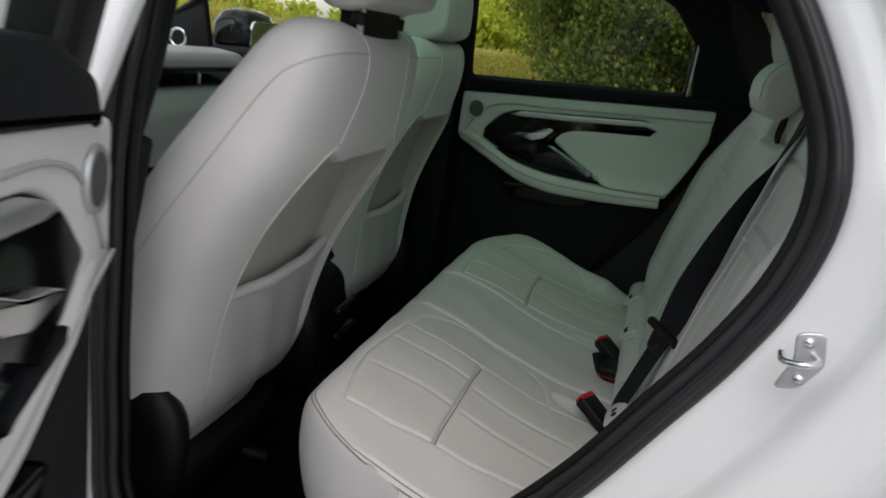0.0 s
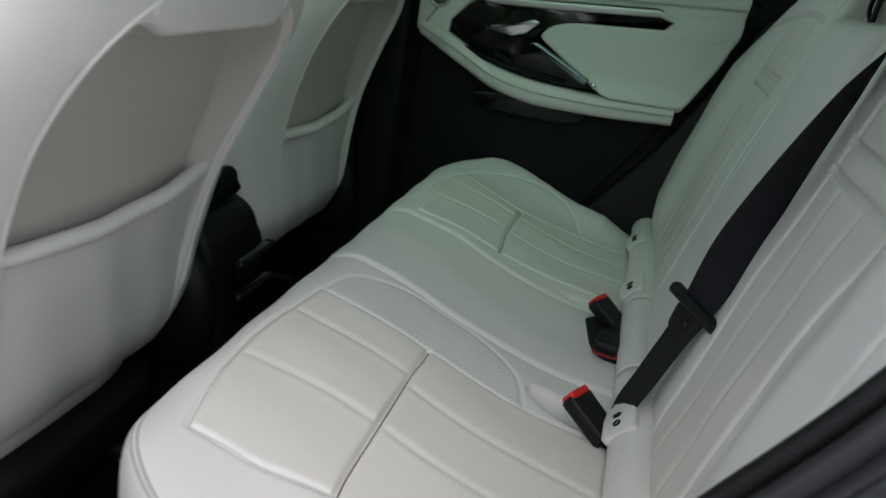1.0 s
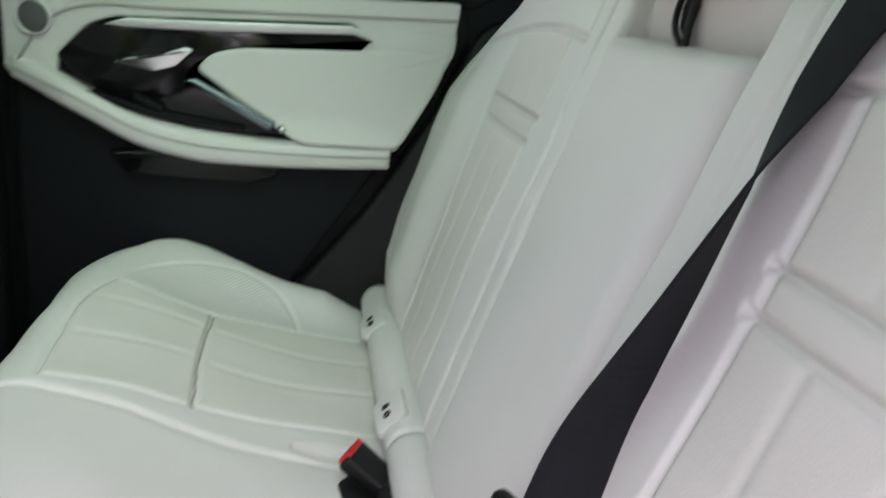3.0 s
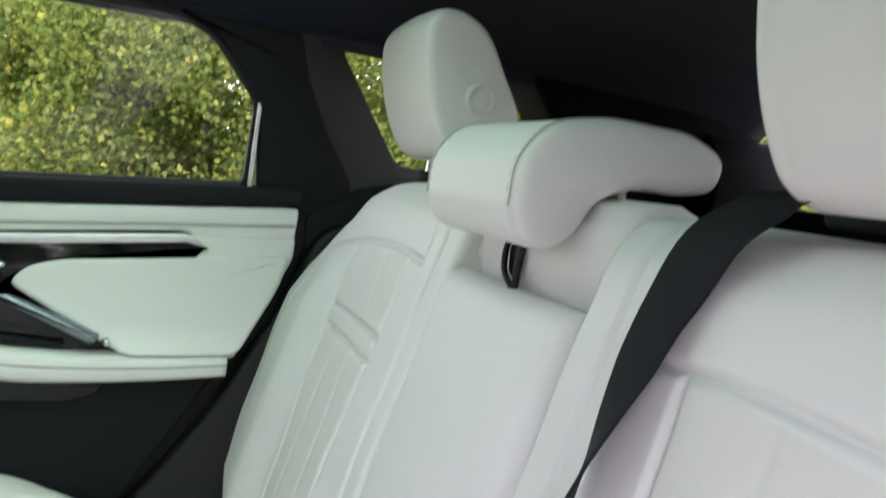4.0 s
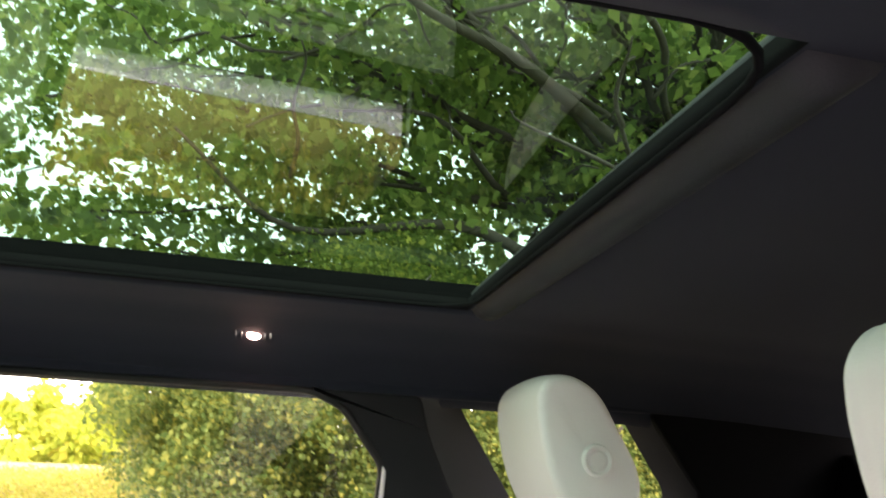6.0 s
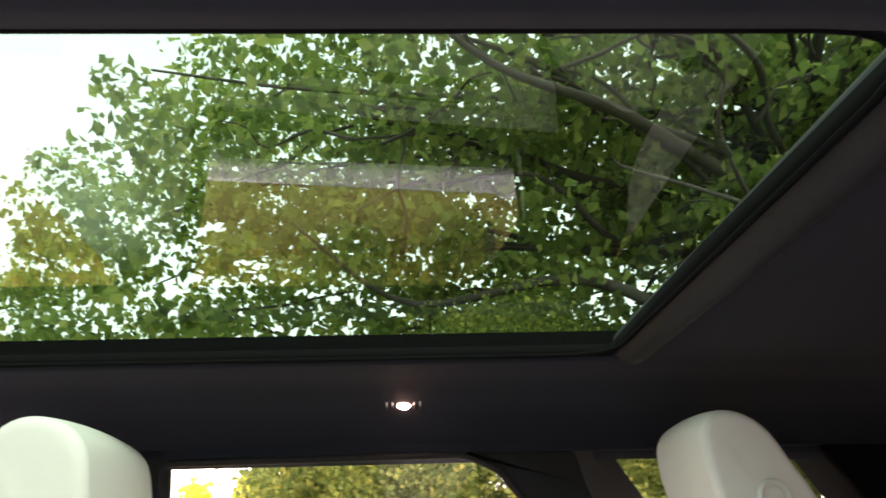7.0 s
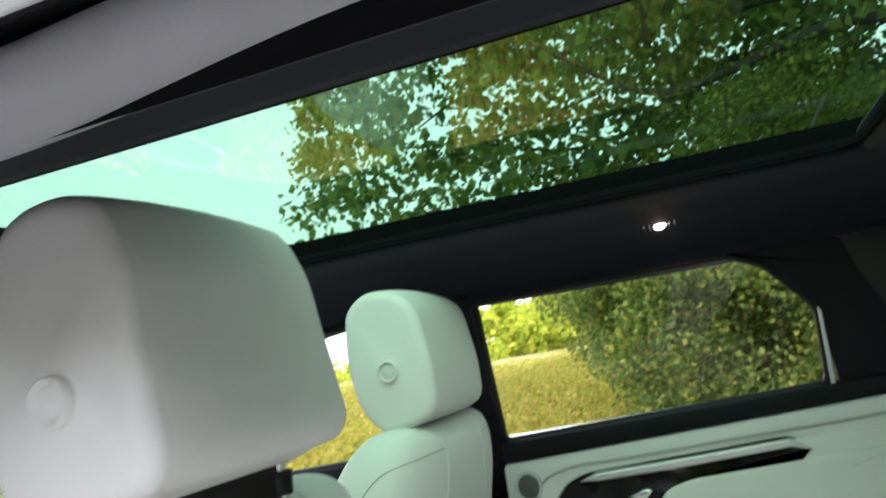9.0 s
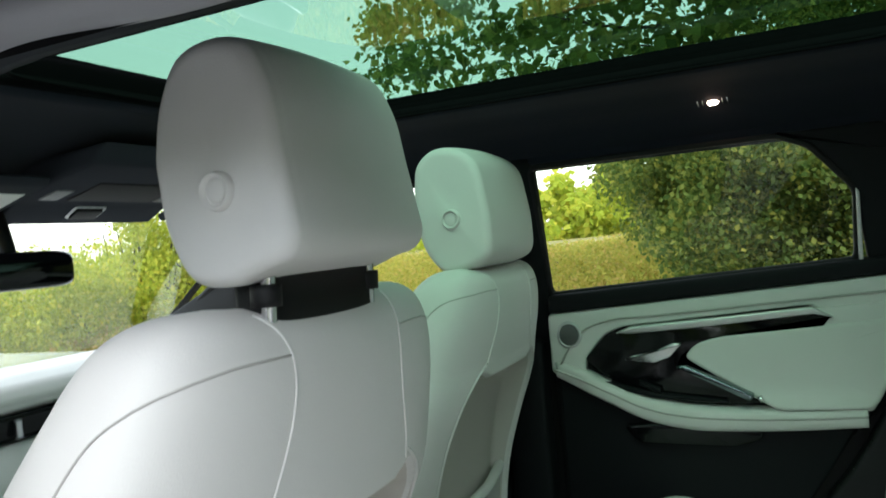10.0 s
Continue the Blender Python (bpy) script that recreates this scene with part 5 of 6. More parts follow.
def front_seat(xo, yc, label, head, rise=0.0, kick=0.0, sway=0.0):
    st_ = thing("front_seat", label, "car seat", "front seats")

    def xb(z):
        return float(np.interp(z, BACK_Z, BACK_REAR)) + xo

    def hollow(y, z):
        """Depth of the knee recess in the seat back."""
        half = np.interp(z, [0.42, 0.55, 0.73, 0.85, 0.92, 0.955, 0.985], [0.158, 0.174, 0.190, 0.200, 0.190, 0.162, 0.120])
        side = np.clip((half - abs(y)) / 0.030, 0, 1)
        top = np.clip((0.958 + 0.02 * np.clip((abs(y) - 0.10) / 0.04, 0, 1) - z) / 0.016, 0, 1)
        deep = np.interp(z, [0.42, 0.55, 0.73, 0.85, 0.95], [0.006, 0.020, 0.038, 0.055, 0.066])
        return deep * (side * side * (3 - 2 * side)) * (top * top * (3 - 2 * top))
    an = np.linspace(0, 2 * np.pi, 1600, endpoint=False)
    c, s = np.cos(an), np.sin(an)
    sides, rows = 170, np.concatenate([np.linspace(0.442, 0.93, 60), np.linspace(0.935, 1.0, 26), np.linspace(1.008, 1.167, 44)])
    v = []
    for z in rows:
        hi_, lo_ = np.interp(z, BACK_Z, BACK_REAR), np.interp(z, BACK_Z, BACK_FRONT)
        hy = np.interp(z, BACK_Z, BACK_HALF)
        hx, mx = (hi_ - lo_) / 2, (hi_ + lo_) / 2
        # wings curve forward at the sides of the lower back
        rx, ry = np.sign(c) * abs(c) ** (2 / 3.4) * hx, np.sign(s) * abs(s) ** (2 / 3.4) * hy
        rx = rx - np.where(rx < 0, -rx, 0) * 0.55 * (1 - np.clip(abs(ry) / hy, 0, 1) ** 2) * -1 * np.clip((1.05 - z) / 0.2, 0, 1)
        ds = np.concatenate([[0], np.cumsum(np.hypot(np.diff(rx), np.diff(ry)))])
        k = np.interp(np.linspace(0, ds[-1], sides, endpoint=False), ds, np.arange(1600))
        px, py = np.interp(k, np.arange(1600), rx), np.interp(k, np.arange(1600), ry)
        px = px - np.where(px > 0, hollow(py, z), 0)
        crown = 0.020 * np.clip((z - 1.10) / 0.06, 0, 1) * ((py / 0.2) ** 2 - 0.6)
        v.append(np.stack([px + mx + xo, py + yc, z + crown + rise * np.clip((z - 0.95) / 0.1, 0, 1)], 1))
    v = np.concatenate(v)
    n = len(rows)
    vq = v.reshape(n, sides, 3)
    # "quilt" carries the recess darkening: its shade and browner tone put into colour
    recess_shade = np.stack([np.where(r[:, 0] > (r[:, 0].max() + r[:, 0].min()) / 2, hollow(r[:, 1] - yc, z) * 0.4, -1) for z, r in zip(rows, vq)])
    back = obj("backrest", v, [tuple(q) for q in grid_faces(n, sides, wrap_v=True)] + [tuple(range(sides)), tuple(range((n - 1) * sides, n * sides))], HIDE_BACK_SHADED, st_, "pale leather backrest")
    masks(back, recess_shade, np.full(len(v), -1.0))

    def skin(y, z, out=0.0004):
        """The point of the backrest's rear skin at the offset y and height z."""
        hi_, lo_ = np.interp(z, BACK_Z, BACK_REAR), np.interp(z, BACK_Z, BACK_FRONT)
        hy = np.interp(z, BACK_Z, BACK_HALF)
        hx, mx = (hi_ - lo_) / 2, (hi_ + lo_) / 2
        crown = 0.020 * np.clip((z - 1.10) / 0.06, 0, 1) * ((y / 0.2) ** 2 - 0.6)
        return (mx + hx * max(0.0, 1 - abs(y / hy) ** 3.4) ** (1 / 3.4) - float(hollow(y, z)) + out + xo, yc + y, z + crown + rise * np.clip((z - 0.95) / 0.1, 0, 1))

    def flank(u, z, sd, out=0.0006):
        """A point on the outer flank, u from front (0) to rear (1)."""
        hi_, lo_ = np.interp(z, BACK_Z, BACK_REAR), np.interp(z, BACK_Z, BACK_FRONT)
        x = lo_ + (hi_ - lo_) * u
        hx, mx = (hi_ - lo_) / 2, (hi_ + lo_) / 2
        hy = np.interp(z, BACK_Z, BACK_HALF) * max(0.0, 1 - abs((x - mx) / hx) ** 3.4) ** (1 / 3.4)
        return (x + xo, yc + sd * (hy + out), z)
    def on_skin(p):
        """The point p carried out to the backrest's surface."""
        k_ = float(np.interp(p[2], [r[:, 2].mean() for r in vq], np.arange(n)))
        i_ = min(int(k_), n - 2)
        r = vq[i_] * (1 - k_ + i_) + vq[i_ + 1] * (k_ - i_)
        m_ = r.mean(0)
        a_ = np.arctan2(r[:, 1] - m_[1], r[:, 0] - m_[0])
        o_ = np.argsort(a_)
        at = np.arctan2(p[1] - m_[1], p[0] - m_[0])
        q_ = [float(np.interp(at, a_[o_], w[o_], period=2 * np.pi)) for w in (np.hypot(r[:, 0] - m_[0], r[:, 1] - m_[1]), r[:, 2])]
        return (m_[0] + (q_[0] + 0.0003) * math.cos(at), m_[1] + (q_[0] + 0.0003) * math.sin(at), q_[1])
    for sd in (-1, 1):
        line = [flank(0.34 + 0.18 * k / 9, 0.50 + 0.53 * k / 9, sd) for k in range(10)] + [flank(0.60, 1.085, sd), skin(sd * 0.165, 1.118), skin(sd * 0.120, 1.124), skin(sd * 0.090, 1.126)]
        tube("side_seam", [on_skin(p) for p in spline(line, 90)], 0.0010, SEAM, back, "stitched seam", n=0, sides=6)
        tube("back_seam", spline([skin(sd * y, z) for y, z in ((0.104, 1.161), (0.096, 1.148), (0.090, 1.127), (0.089, 1.10), (0.093, 1.07), (0.103, 1.035), (0.116, 1.0), (0.122, 0.975))], 40), 0.0013, HIDE, back, "piped seam", n=0, sides=8)
        edge_ = [(0.118, 0.988), (0.150, 0.968), (0.177, 0.940), (0.193, 0.90), (0.199, 0.85), (0.196, 0.79), (0.190, 0.73), (0.182, 0.64), (0.174, 0.55), (0.160, 0.44)]
        tube("recess_piping", spline([skin(sd * y, z, out=-0.0006) for y, z in edge_], 70), 0.0024, HIDE, back, "piped edge of the recess", n=0, sides=8)
    # map pocket: sagging pouch with a rolled top edge
    us = np.linspace(-1, 1, 40)
    zt = lambda u: 0.722 - (0.024 if yc > 0 else 0.0) + 0.012 * u * u + 0.008 * u
    pv = []
    for k in range(24):
        t = k / 23
        rowz = 0.452 + (np.array([zt(u) for u in us]) - 0.452) * t
        outx = 0.003 + (0.004 + 0.020 * (1 - us**2) ** 0.6) * t**0.8 + 0.002 * np.sin(us * 9 + t * 4) * (1 - us**2)
        hw = np.interp(rowz, [0.44, 0.55, 0.73], [0.152, 0.170, 0.186])
        pv.append(np.stack([np.array([xb(z) for z in rowz]) - hollow(0 * us, rowz) + outx, yc + us * hw, rowz], 1))
    pv = np.stack(pv)
    pouch = obj("map_pocket", pv.reshape(-1, 3), grid_faces(24, 40), HIDE, back, "pale leather map pocket")
    tube("pocket_edge", [(p[0] - 0.003, p[1], p[2]) for p in pv[-1]], 0.0105, HIDE, pouch, "rolled pocket edge", n=0, sides=12)
    # seat cushion, shell and rail
    x5 = xb(0.5)
    loft("seat", [((x5 - 0.36, yc, z), 0.30, 0.25, 4) for z in (0.40, 0.42)] + [((x5 - 0.35, yc, 0.50), 0.30, 0.262, 4), ((x5 - 0.35, yc, 0.545), 0.28, 0.25, 4), ((x5 - 0.35, yc, 0.556), 0.20, 0.20, 4)], HIDE, st_, "pale leather seat cushion")
    loft("seat_base", [((x5 - 0.32, yc, 0.24), 0.24, 0.20, 5), ((x5 - 0.30, yc, 0.36), 0.28, 0.23, 5), ((x5 - 0.30, yc, 0.405), 0.28, 0.23, 5)], BLACK, st_, "black seat base")
    for sd in (-1, 1):
        loft("recliner_cover", [((0, 0, z), r, r * 1.5, 2.4) for z, r in ((-0.030, 0.03), (-0.024, 0.062), (0.0, 0.074), (0.022, 0.068), (0.030, 0.04))], BLACK, st_, "black recliner cover", 32,
             Matrix.Translation((x5 - 0.055, yc + sd * 0.245, 0.47)) @ Matrix.Rotation(radians(90), 4, "X"))
        tube("seat_rail", [(x5 - 0.62, yc + sd * 0.19, 0.22), (x5 - 0.04, yc + sd * 0.19, 0.22)], 0.016, BLACK, st_, "", n=6)
    pad_, hy_, half_, button_ = head
    zb_ = min(q[1] for q in pad_)
    mx_ = sum(q[0] for q in pad_) / len(pad_)
    headrest(pad_, hy_, half_, button_, 0.0155 if hy_ < 0 else 0.0173, st_, mx_ + 0.004, zb_ - 0.006, 0.079, 0.015)
    loft("headrest_stem", [((mx_ - 0.010, hy_ + 0.004, z), 0.022, 0.086, 6) for z in (1.10, 1.12, 1.15, zb_ + 0.016)], BLACK, st_, "black headrest guide")
    # the foot of the backrest stands further back
    for part_ in st_.children_recursive:
        if part_.name.split(".")[0] in ("backrest", "map_pocket", "pocket_edge", "side_seam", "back_seam", "recess_piping", "recliner_cover"):
            for q in part_.data.vertices:
                low_ = min(1.0, max(0.0, (0.98 - q.co.z) / 0.45))
                q.co.x += kick * low_
                q.co.y += sway * low_
    return st_


NEAR_PAD = [(-0.590, 1.283), (-0.580, 1.334), (-0.559, 1.367), (-0.528, 1.375), (-0.493, 1.367), (-0.475, 1.337), (-0.464, 1.281), (-0.457, 1.239), (-0.454, 1.208), (-0.460, 1.198), (-0.485, 1.190), (-0.522, 1.178), (-0.556, 1.183), (-0.578, 1.218)]
FAR_PAD = [(-0.726, 1.297), (-0.717, 1.340), (-0.690, 1.361), (-0.642, 1.360), (-0.606, 1.335), (-0.590, 1.276), (-0.584, 1.215), (-0.591, 1.166), (-0.627, 1.149), (-0.674, 1.144), (-0.709, 1.181), (-0.724, 1.236)]
front_seat(0.0, -0.372, "pale leather driver-side front seat with map pocket", (NEAR_PAD, -0.3825, 0.115, (-0.517, 1.253)), sway=0.024)
front_seat(-0.105, 0.380, "pale leather front passenger seat with map pocket", (FAR_PAD, 0.376, 0.128, (-0.652, 1.237)), rise=-0.012, kick=0.075, sway=-0.022)


# ---- centre console and dashboard ----
con = thing("centre_console", "dark centre console with rear vents and chrome trim", "console")
slab("body", rounded([(-1.45, 0.34), (-1.45, 0.60), (-0.80, 0.63), (-0.70, 0.60), (-0.66, 0.34)], 0.04), "y", -0.085, 0.085, BLACK, con, "", 0.012)
slab("lid", rounded([(-1.05, 0.62), (-1.05, 0.66), (-0.74, 0.66), (-0.73, 0.62)], 0.012), "y", -0.082, 0.082, DARK, con, "charcoal armrest lid", 0.012)
for z in (0.47, 0.53):
    slab("vent", rounded([(-0.06, z - 0.02), (-0.06, z + 0.02), (0.06, z + 0.02), (0.06, z - 0.02)], 0.008), "x", -0.668, -0.648, GLOSS, con, "rear air vent", 0.004)
    tube("vent_trim", [(-0.646, y, z + 0.018) for y in (-0.05, 0.0, 0.05)], 0.003, DARK, con, "", n=8, sides=6)
for x in (-1.22, -1.12):
    tube("dial", [(x, -0.02, 0.60), (x, -0.02, 0.632)], [0.030, 0.027], CHROME, con, "chrome rotary dial", n=4, sides=24)
dash = thing("dashboard", "pale leather dashboard with a black vent strip", "dashboard")
slab("upper_pad", rounded([(-1.93, 0.93), (-1.90, 0.985), (-1.45, 1.022), (-1.36, 1.015), (-1.335, 0.985), (-1.36, 0.968)], 0.02), "y", -0.70, 0.70, HIDE, dash, "pale leather top", 0.008)
slab("vent_strip", rounded([(-1.60, 0.92), (-1.345, 0.925), (-1.338, 0.968), (-1.60, 0.97)], 0.006), "y", -0.68, 0.68, GLOSS, dash, "glossy black vent strip", 0.004)
slab("lower_pad", rounded([(-1.7, 0.66), (-1.7, 0.92), (-1.33, 0.92), (-1.30, 0.86), (-1.36, 0.70)], 0.02), "y", -0.69, 0.69, HIDE, dash, "pale leather lower pad", 0.008)
for y in (-0.10, 0.14, 0.40):
    slab("vent_tab", rounded([(-1.337, 0.930), (-1.337, 0.962), (-1.328, 0.962), (-1.328, 0.930)], 0.002), "y", y - 0.006, y + 0.006, CHROME, dash, "chrome vent tab", 0.002)
slab("windscreen_shelf", [(-1.95, -0.7), (-1.95, 0.7), (-1.85, 0.7), (-1.85, -0.7)], "z", 0.945, 0.962, BLACK, dash)

# ---- overhead parts ----
oc = thing("overhead_console", "charcoal overhead console with a framed switch", "overhead console")
slab("body", [(-1.345, 1.292), (-1.28, 1.326), (-1.17, 1.352), (-1.09, 1.368), (-1.06, 1.400), (-1.36, 1.380)], "y", -0.11, 0.24, CLOTH_LIT, oc, "", 0.008)
slab("glasses_lid", [(-1.262, 1.3275), (-1.176, 1.3480), (-1.176, 1.354), (-1.262, 1.334)], "y", -0.022, 0.165, TRIM, oc, "lid of the glasses holder", 0.002)
tube("switch_frame", [(x, y, 1.3205 + (x + 1.29) * 0.52) for x, y in rounded([(-1.290, 0.020), (-1.290, 0.085), (-1.320, 0.085), (-1.320, 0.020)], 0.004)], 0.0028, SILVER, oc, "silver switch frame", n=0, sides=6, closed=True)
slab("switch", [(-1.317, 1.300), (-1.293, 1.3125), (-1.293, 1.320), (-1.317, 1.310)], "y", 0.024, 0.081, BLACK, oc, "dark switch", 0.001)
for y in (-0.06, 0.19):
    slab("map_lamp", [(-1.262, 1.3280), (-1.215, 1.3392), (-1.215, 1.345), (-1.262, 1.334)], "y", y - 0.018, y + 0.018, MESH, oc, "unlit map lamp lens", 0.002)
rv = thing("rear_view_mirror", "black frameless rear-view mirror on the windscreen", "mirror")
loft("housing", [((0, 0, z), a, b, 6) for z, a, b in ((0.0, 0.020, 0.100), (0.006, 0.029, 0.116), (0.022, 0.031, 0.119), (0.034, 0.024, 0.108))], GLOSS, rv, "", 40, Matrix.Translation((-1.27, -0.15, 1.212)) @ Matrix.Rotation(radians(90), 4, "Y"))
tube("stem", [(-1.27, -0.13, 1.22), (-1.31, -0.12, 1.30), (-1.36, -0.11, 1.36)], 0.014, BLACK, rv, n=12)
label_white = material("label_white", (0.75, 0.75, 0.70), 0.6, vary=0.05)
label_yellow = material("label_yellow", (0.75, 0.55, 0.05), 0.6, vary=0.05)
for s in (-1, 1):
    vz = thing("sun_visor", "charcoal fabric sun visor folded up", "sun visor", "sun visors")
    slab("pad", [(-1.335, 1.296), (-1.17, 1.340), (-1.155, 1.352), (-1.175, 1.358), (-1.34, 1.312)], "y", *sorted((s * (0.13 if s < 0 else 0.26), s * 0.58)), CLOTH_LIT, vz, "", 0.005)
    if s < 0:
        for k, (u0, u1, mm) in enumerate(((0.12, 0.42, label_yellow), (0.42, 0.80, label_white))):
            slab("warning_label", [(-1.335 + 0.165 * u0, 1.2950 + 0.044 * u0), (-1.335 + 0.165 * u1, 1.2950 + 0.044 * u1), (-1.335 + 0.165 * u1, 1.2962 + 0.044 * u1), (-1.335 + 0.165 * u0, 1.2962 + 0.044 * u0)], "y", -0.215, -0.145, mm, vz, "small yellow and white label", 0)
    tube("visor_arm", [(-1.18, s * 0.26, 1.352), (-1.17, s * 0.40, 1.354), (-1.19, s * 0.585, 1.35)], 0.006, BLACK, vz, "", n=10, sides=8)

# ---- reading lamp in the roof rail ----
lp = thing("reading_lamp", "lit clear-lens reading lamp in the roof rail", "lamp", "reading lamps", at=(-0.229, 0.516, 1.415))
lp.rotation_euler = (radians(-22), 0, 0)
slab("lens", rounded([(-0.030, -0.014), (-0.030, 0.014), (0.030, 0.014), (0.030, -0.014)], 0.005), "z", -0.004, 0.003, CHROME, lp, "clear ribbed lens", 0.002)
em = bpy.data.materials.get("bulb_glow") or bpy.data.materials.new("bulb_glow")
em.use_nodes = True
bs = em.node_tree.nodes["Principled BSDF"]
bs.inputs["Emission Color"].default_value, bs.inputs["Emission Strength"].default_value = (1.0, 0.66, 0.50, 1), 45
loft("bulb", [((0, 0, z), r, r * 0.8, 2) for z, r in ((-0.009, 0.003), (-0.0075, 0.008), (-0.005, 0.010), (-0.002, 0.010))], em, lp, "glowing bulb", 20)
for k in range(7):
    tube("rib", [(-0.026 + k * 0.0085, -0.012, -0.0045), (-0.026 + k * 0.0085, 0.012, -0.0045)], 0.0012, CHROME, lp, "", n=3, sides=6)
tube("bezel", [(x, y, 0.0) for x, y in rounded([(-0.034, -0.018), (-0.034, 0.018), (0.034, 0.018), (0.034, -0.018)], 0.007)], 0.003, DARK, lp, "", n=0, sides=8, closed=True)


# ---- trees and hedge ----
def leaves(rng, centres, radii, per, size, stretch=(1, 1, 0.8)):
    """Many small folded leaves scattered in clumps."""
    n = len(centres) * per
    c = np.repeat(centres, per, 0)
    r = np.repeat(radii, per)[:, None]
    d = rng.normal(size=(n, 3))
    d /= np.linalg.norm(d, axis=1)[:, None]
    p = c + d * r * rng.uniform(0.25, 1.0, (n, 1)) ** 0.6 * np.array(stretch)
    a = rng.normal(size=(n, 3))
    a[:, 2] -= 0.5
    a /= np.linalg.norm(a, axis=1)[:, None]
    b = np.cross(a, rng.normal(size=(n, 3)))
    b /= np.linalg.norm(b, axis=1)[:, None]
    nn = np.cross(a, b)
    L = size * rng.uniform(0.6, 1.25, (n, 1))
    W_ = L * 0.36
    v = np.stack([p, p + a * L * 0.45 + b * W_ + nn * L * 0.10, p + a * L, p + a * L * 0.45 - b * W_ + nn * L * 0.10], 1).reshape(-1, 3)
    k = np.arange(n)[:, None] * 4
    return v, np.concatenate([k + np.array([[0, 1, 2]]), k + np.array([[0, 2, 3]])])


def leaf_mesh(name, v, f, mat, parent=None, label=""):
    me = bpy.data.meshes.new(name)
    me.vertices.add(len(v))
    me.vertices.foreach_set("co", v.astype(np.float32).ravel())
    me.loops.add(f.size)
    me.loops.foreach_set("vertex_index", f.astype(np.int32).ravel())
    me.polygons.add(len(f))
    me.polygons.foreach_set("loop_start", np.arange(0, f.size, 3, dtype=np.int32))
    me.update()
    me.validate()
    me.materials.append(mat)
    ob = new(name, me)
    ob.parent = parent
    if label:
        ob["label"] = label
    return ob


def limb(rng, a, b, r0, r1, parent, name="limb"):
    a, b = np.array(a), np.array(b)
    mid_ = [(a + (b - a) * t + rng.normal(size=3) * np.linalg.norm(b - a) * 0.035) for t in (0.3, 0.6, 0.85)]
    return tube(name, [a, *mid_, b], [r0, r0 * 0.7 + r1 * 0.3, r1], BARK, parent, n=24, sides=8)


rng = np.random.default_rng(4)
tree = thing("tree", "leafy broad tree by the car, with unseen shading boughs added over its roof", "tree")
root = (3.6, 5.4, GZ + 0.25)
limb(rng, root, (3.4, 5.2, 3.4), 0.22, 0.15, tree, "trunk")
tips = []
for k in range(90):
    y_ = rng.uniform(2.0, 8.5)
    end = np.array([rng.uniform(-0.54 * (y_ + 0.7) + 0.2, 6.5), y_, rng.uniform(2.9, 6.4)])
    start = np.array((3.5, 5.3, min(4.8, max(2.2, end[2] - rng.uniform(0.0, 0.9)))))
    limb(rng, start, end, rng.uniform(0.03, 0.065), 0.010, tree)
    for j in range(6):
        t = rng.uniform(0.3, 1.0)
        q = start * (1 - t) + end * t
        e = q + rng.normal(size=3) * np.array([0.7, 0.65, 0.35])
        if j < 3:
            limb(rng, q, e, 0.016, 0.005, tree, "twig")
        tips += [e, q * 0.5 + e * 0.5, e + rng.normal(size=3) * np.array([0.4, 0.4, 0.25])]
# an even filling of outer boughs
n_ = 850
fy = rng.uniform(1.6, 9.5, n_)
fx = -0.60 * (fy + 0.7) + rng.uniform(0.0, 1.0, n_) ** 1.25 * (6.0 + 0.60 * (fy + 0.7))
tips += list(np.stack([fx, fy, rng.uniform(2.4, 6.6, n_)], 1))
cen = np.array(tips)
# unseen clumps overhead, added to dim the light through the roof glass
over = np.stack([rng.uniform(-1.2, 4.0, 60), rng.uniform(-2.0, 2.6, 60), rng.uniform(4.6, 6.6, 60)], 1)
over = over[(over[:, 2] - 1.2) > 1.25 * np.maximum(0, over[:, 1] + 0.7)]
cen = cen[cen[:, 2] > 2.3 + 0.9 * np.clip(5.0 - cen[:, 1], 0, 3)]
rise = np.clip(((cen[:, 2] - 1.2) / (cen[:, 1] + 0.7) - 0.35) / 0.46, 0, 1.3)
cen = cen[cen[:, 0] > (0.30 * rise ** 2 - 0.59) * (cen[:, 1] + 0.7) + 0.30 * np.sin(cen[:, 1] * 3 + cen[:, 2] * 2)]
# the crown opens up towards the trunk
cen = cen[rng.uniform(0, 1, len(cen)) > 0.72 * np.clip(cen[:, 0] / (cen[:, 1] + 0.7) + 0.30, 0, 0.7) / 0.7]
# unseen clumps above the front, added to shade the front seats
front_shade_clumps = np.stack([rng.uniform(-3.2, -0.6, 90), rng.uniform(-1.8, 1.8, 90), rng.uniform(4.8, 6.2, 90)], 1)
cen = np.concatenate([cen, over, front_shade_clumps])
v, f = leaves(rng, cen, rng.uniform(0.22, 0.45, len(cen)), 48, 0.118, (1.15, 1.1, 0.5))
leaf_mesh("crown", v, f, LEAF_TREE, tree, "many small green leaves")


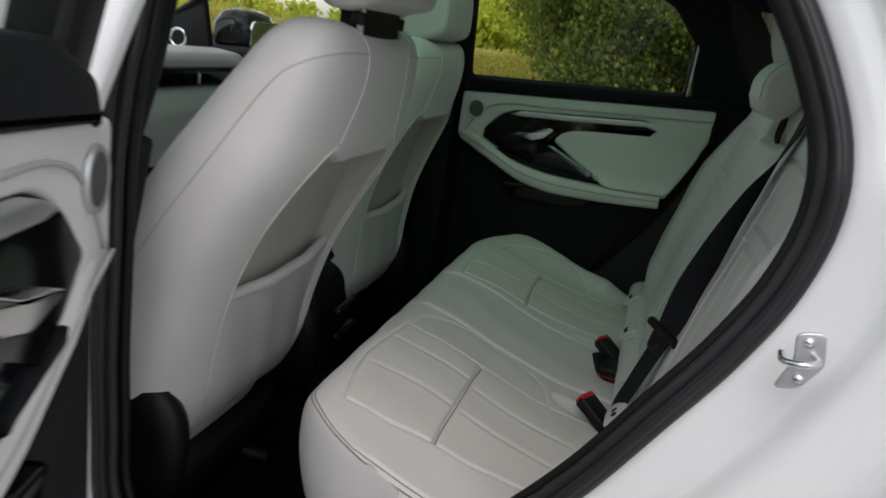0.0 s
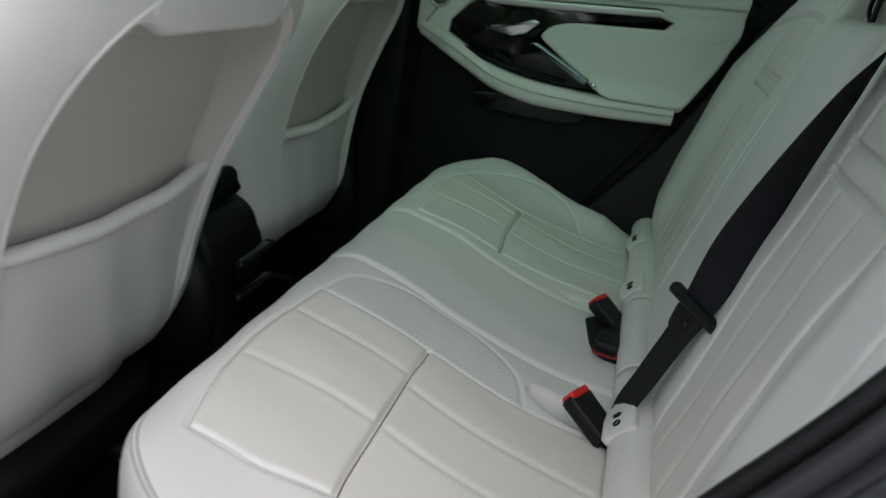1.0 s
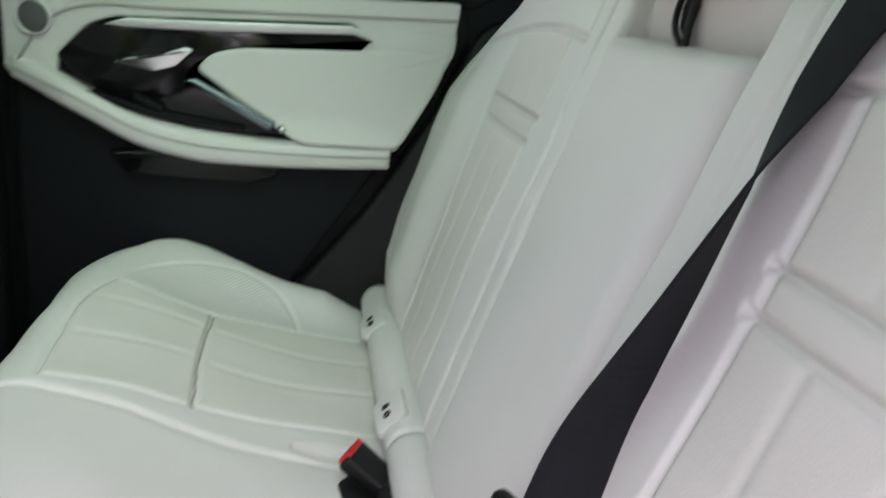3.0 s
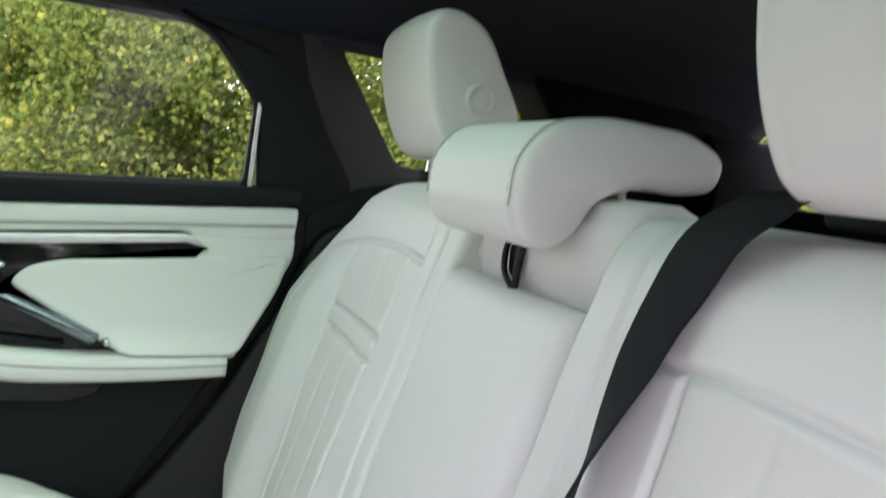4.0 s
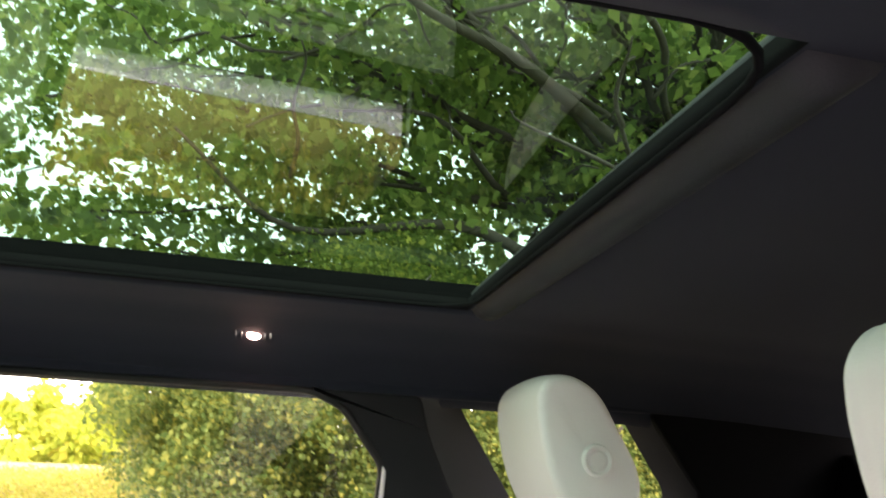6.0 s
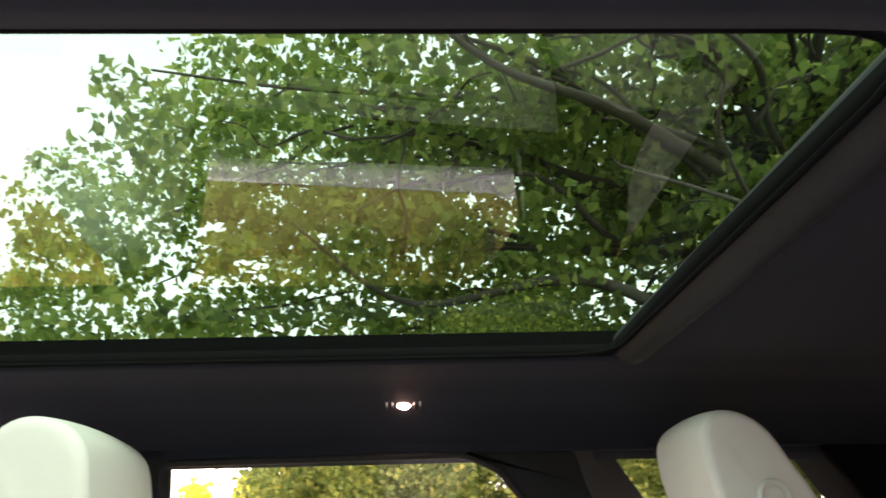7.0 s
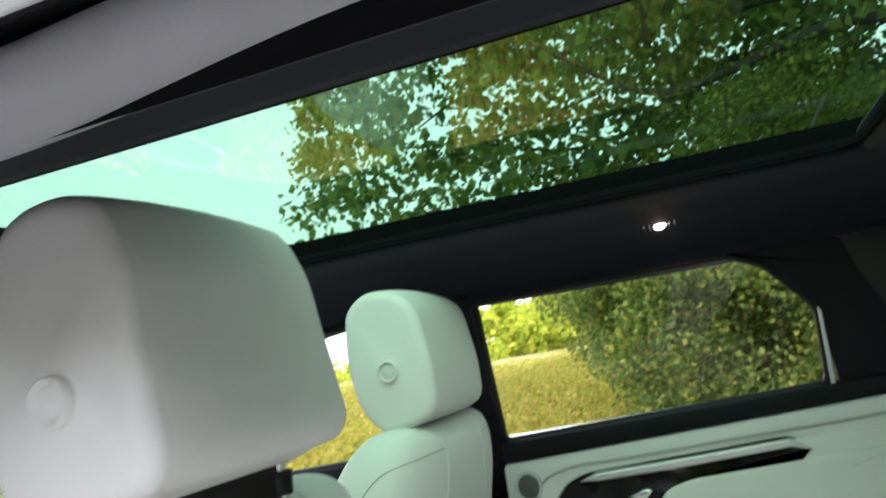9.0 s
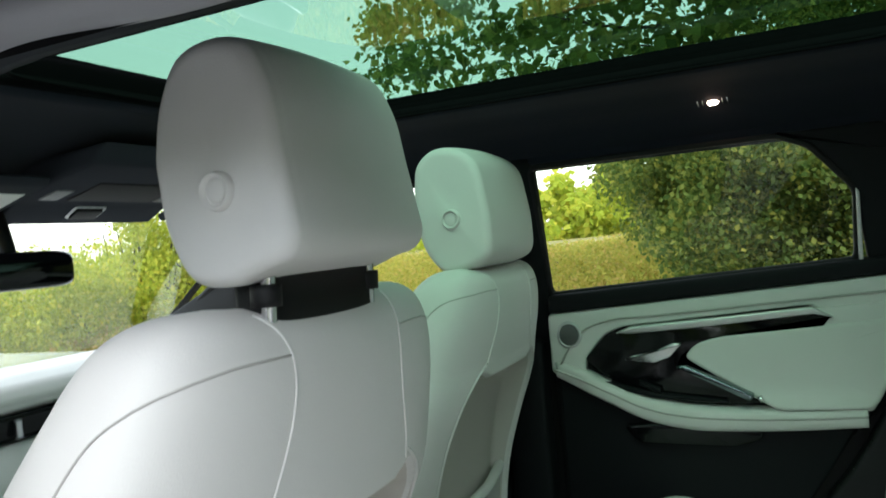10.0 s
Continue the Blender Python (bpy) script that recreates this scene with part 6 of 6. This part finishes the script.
def bush(name, label, cat, x0, x1, y0, y1, top, n, per, size, mat, seed, slant=False):
    r_ = np.random.default_rng(seed)
    b = thing(name, label, cat)
    x, y = r_.uniform(x0, x1, n), r_.uniform(y0, y1, n)
    ht = top * (0.62 + 0.38 * np.sin(x * 1.3 + seed) * np.cos(x * 0.7 + y * 0.5)) if top > 0 else 0
    z = GZ + 0.10 * np.clip(y - 2.2, 0, 8) + r_.uniform(0.02, 1.0, n) ** 0.8 * ht
    c = np.stack([x, y, z], 1)
    if slant:
        c = c[c[:, 0] > -0.62 - 0.45 * np.clip((c[:, 2] - 0.9) / 0.7, 0, 1) - 0.1 * (c[:, 1] - 3.4)]
        n = len(c)
    v, f = leaves(r_, c, r_.uniform(0.2, 0.45, n) * (size / 0.07) ** 0.4, per, size)
    leaf_mesh("crown", v, f, mat, b, "dense clumps of small leaves")
    for k in range(10):
        xx, yy = r_.uniform(x0 + (1.4 if slant else 0), x1), r_.uniform(y0, y1)
        g = GZ + 0.10 * max(0, min(8, yy - 2.2)) - 0.15
        limb(r_, (xx, yy, g), (xx + r_.normal() * 0.4, yy + r_.normal() * 0.4, g + 0.75 * top), 0.035, 0.006, b)
    return b


bush("hedge", "dense green and yellow hedge beside the car", "hedge", -1.25, 4.5, 3.4, 4.6, 3.1, 850, 300, 0.037, LEAF_HEDGE, 11, slant=True)
bush("hedge", "dense green undergrowth behind the hedge", "hedge", -1.0, 5.0, 4.9, 6.4, 3.3, 560, 75, 0.10, LEAF_HEDGE, 13, slant=True)
bush("hedge", "dense green hedge behind the car", "hedge", 3.5, 9.0, 0.2, 4.6, 2.8, 420, 90, 0.085, LEAF_HEDGE, 12)
bush("hedge", "bright yellow-green thicket in front of the car", "hedge", -9.5, -6.6, 2.5, 8.6, 1.35, 620, 130, 0.055, LEAF_FAR, 14)
bush("shrub", "round yellow-green sapling above the thicket", "shrub", -7.75, -7.05, 5.75, 6.45, 2.1, 110, 110, 0.050, LEAF_FAR, 15)
bush("far_woods", "pale distant trees beyond the meadow", "woods", -15, -5, 45, 58, 5.5, 160, 60, 0.6, LEAF_FAR, 16)["kind"] = "stuff"
bush("far_hedgerow", "low pale hedgerow along the far edge of the meadow", "hedgerow", -70, -15, 45, 58, 1.6, 260, 50, 0.45, LEAF_FAR, 18)["kind"] = "stuff"
# unseen tree wall, added to keep low sky light off the far door
bush("woods", "tall unseen woods added across the drive to block low sky light", "woods", -24, 12, -15, -9.5, 5.0, 900, 60, 0.4, LEAF_TREE, 17)["kind"] = "stuff"
bush("meadow_grass", "tall orange and yellow-green meadow grass", "grass", -9.0, -0.2, 3.6, 14.0, 0.30, 1900, 120, 0.055, LEAF_MEADOW, 19)["kind"] = "stuff"
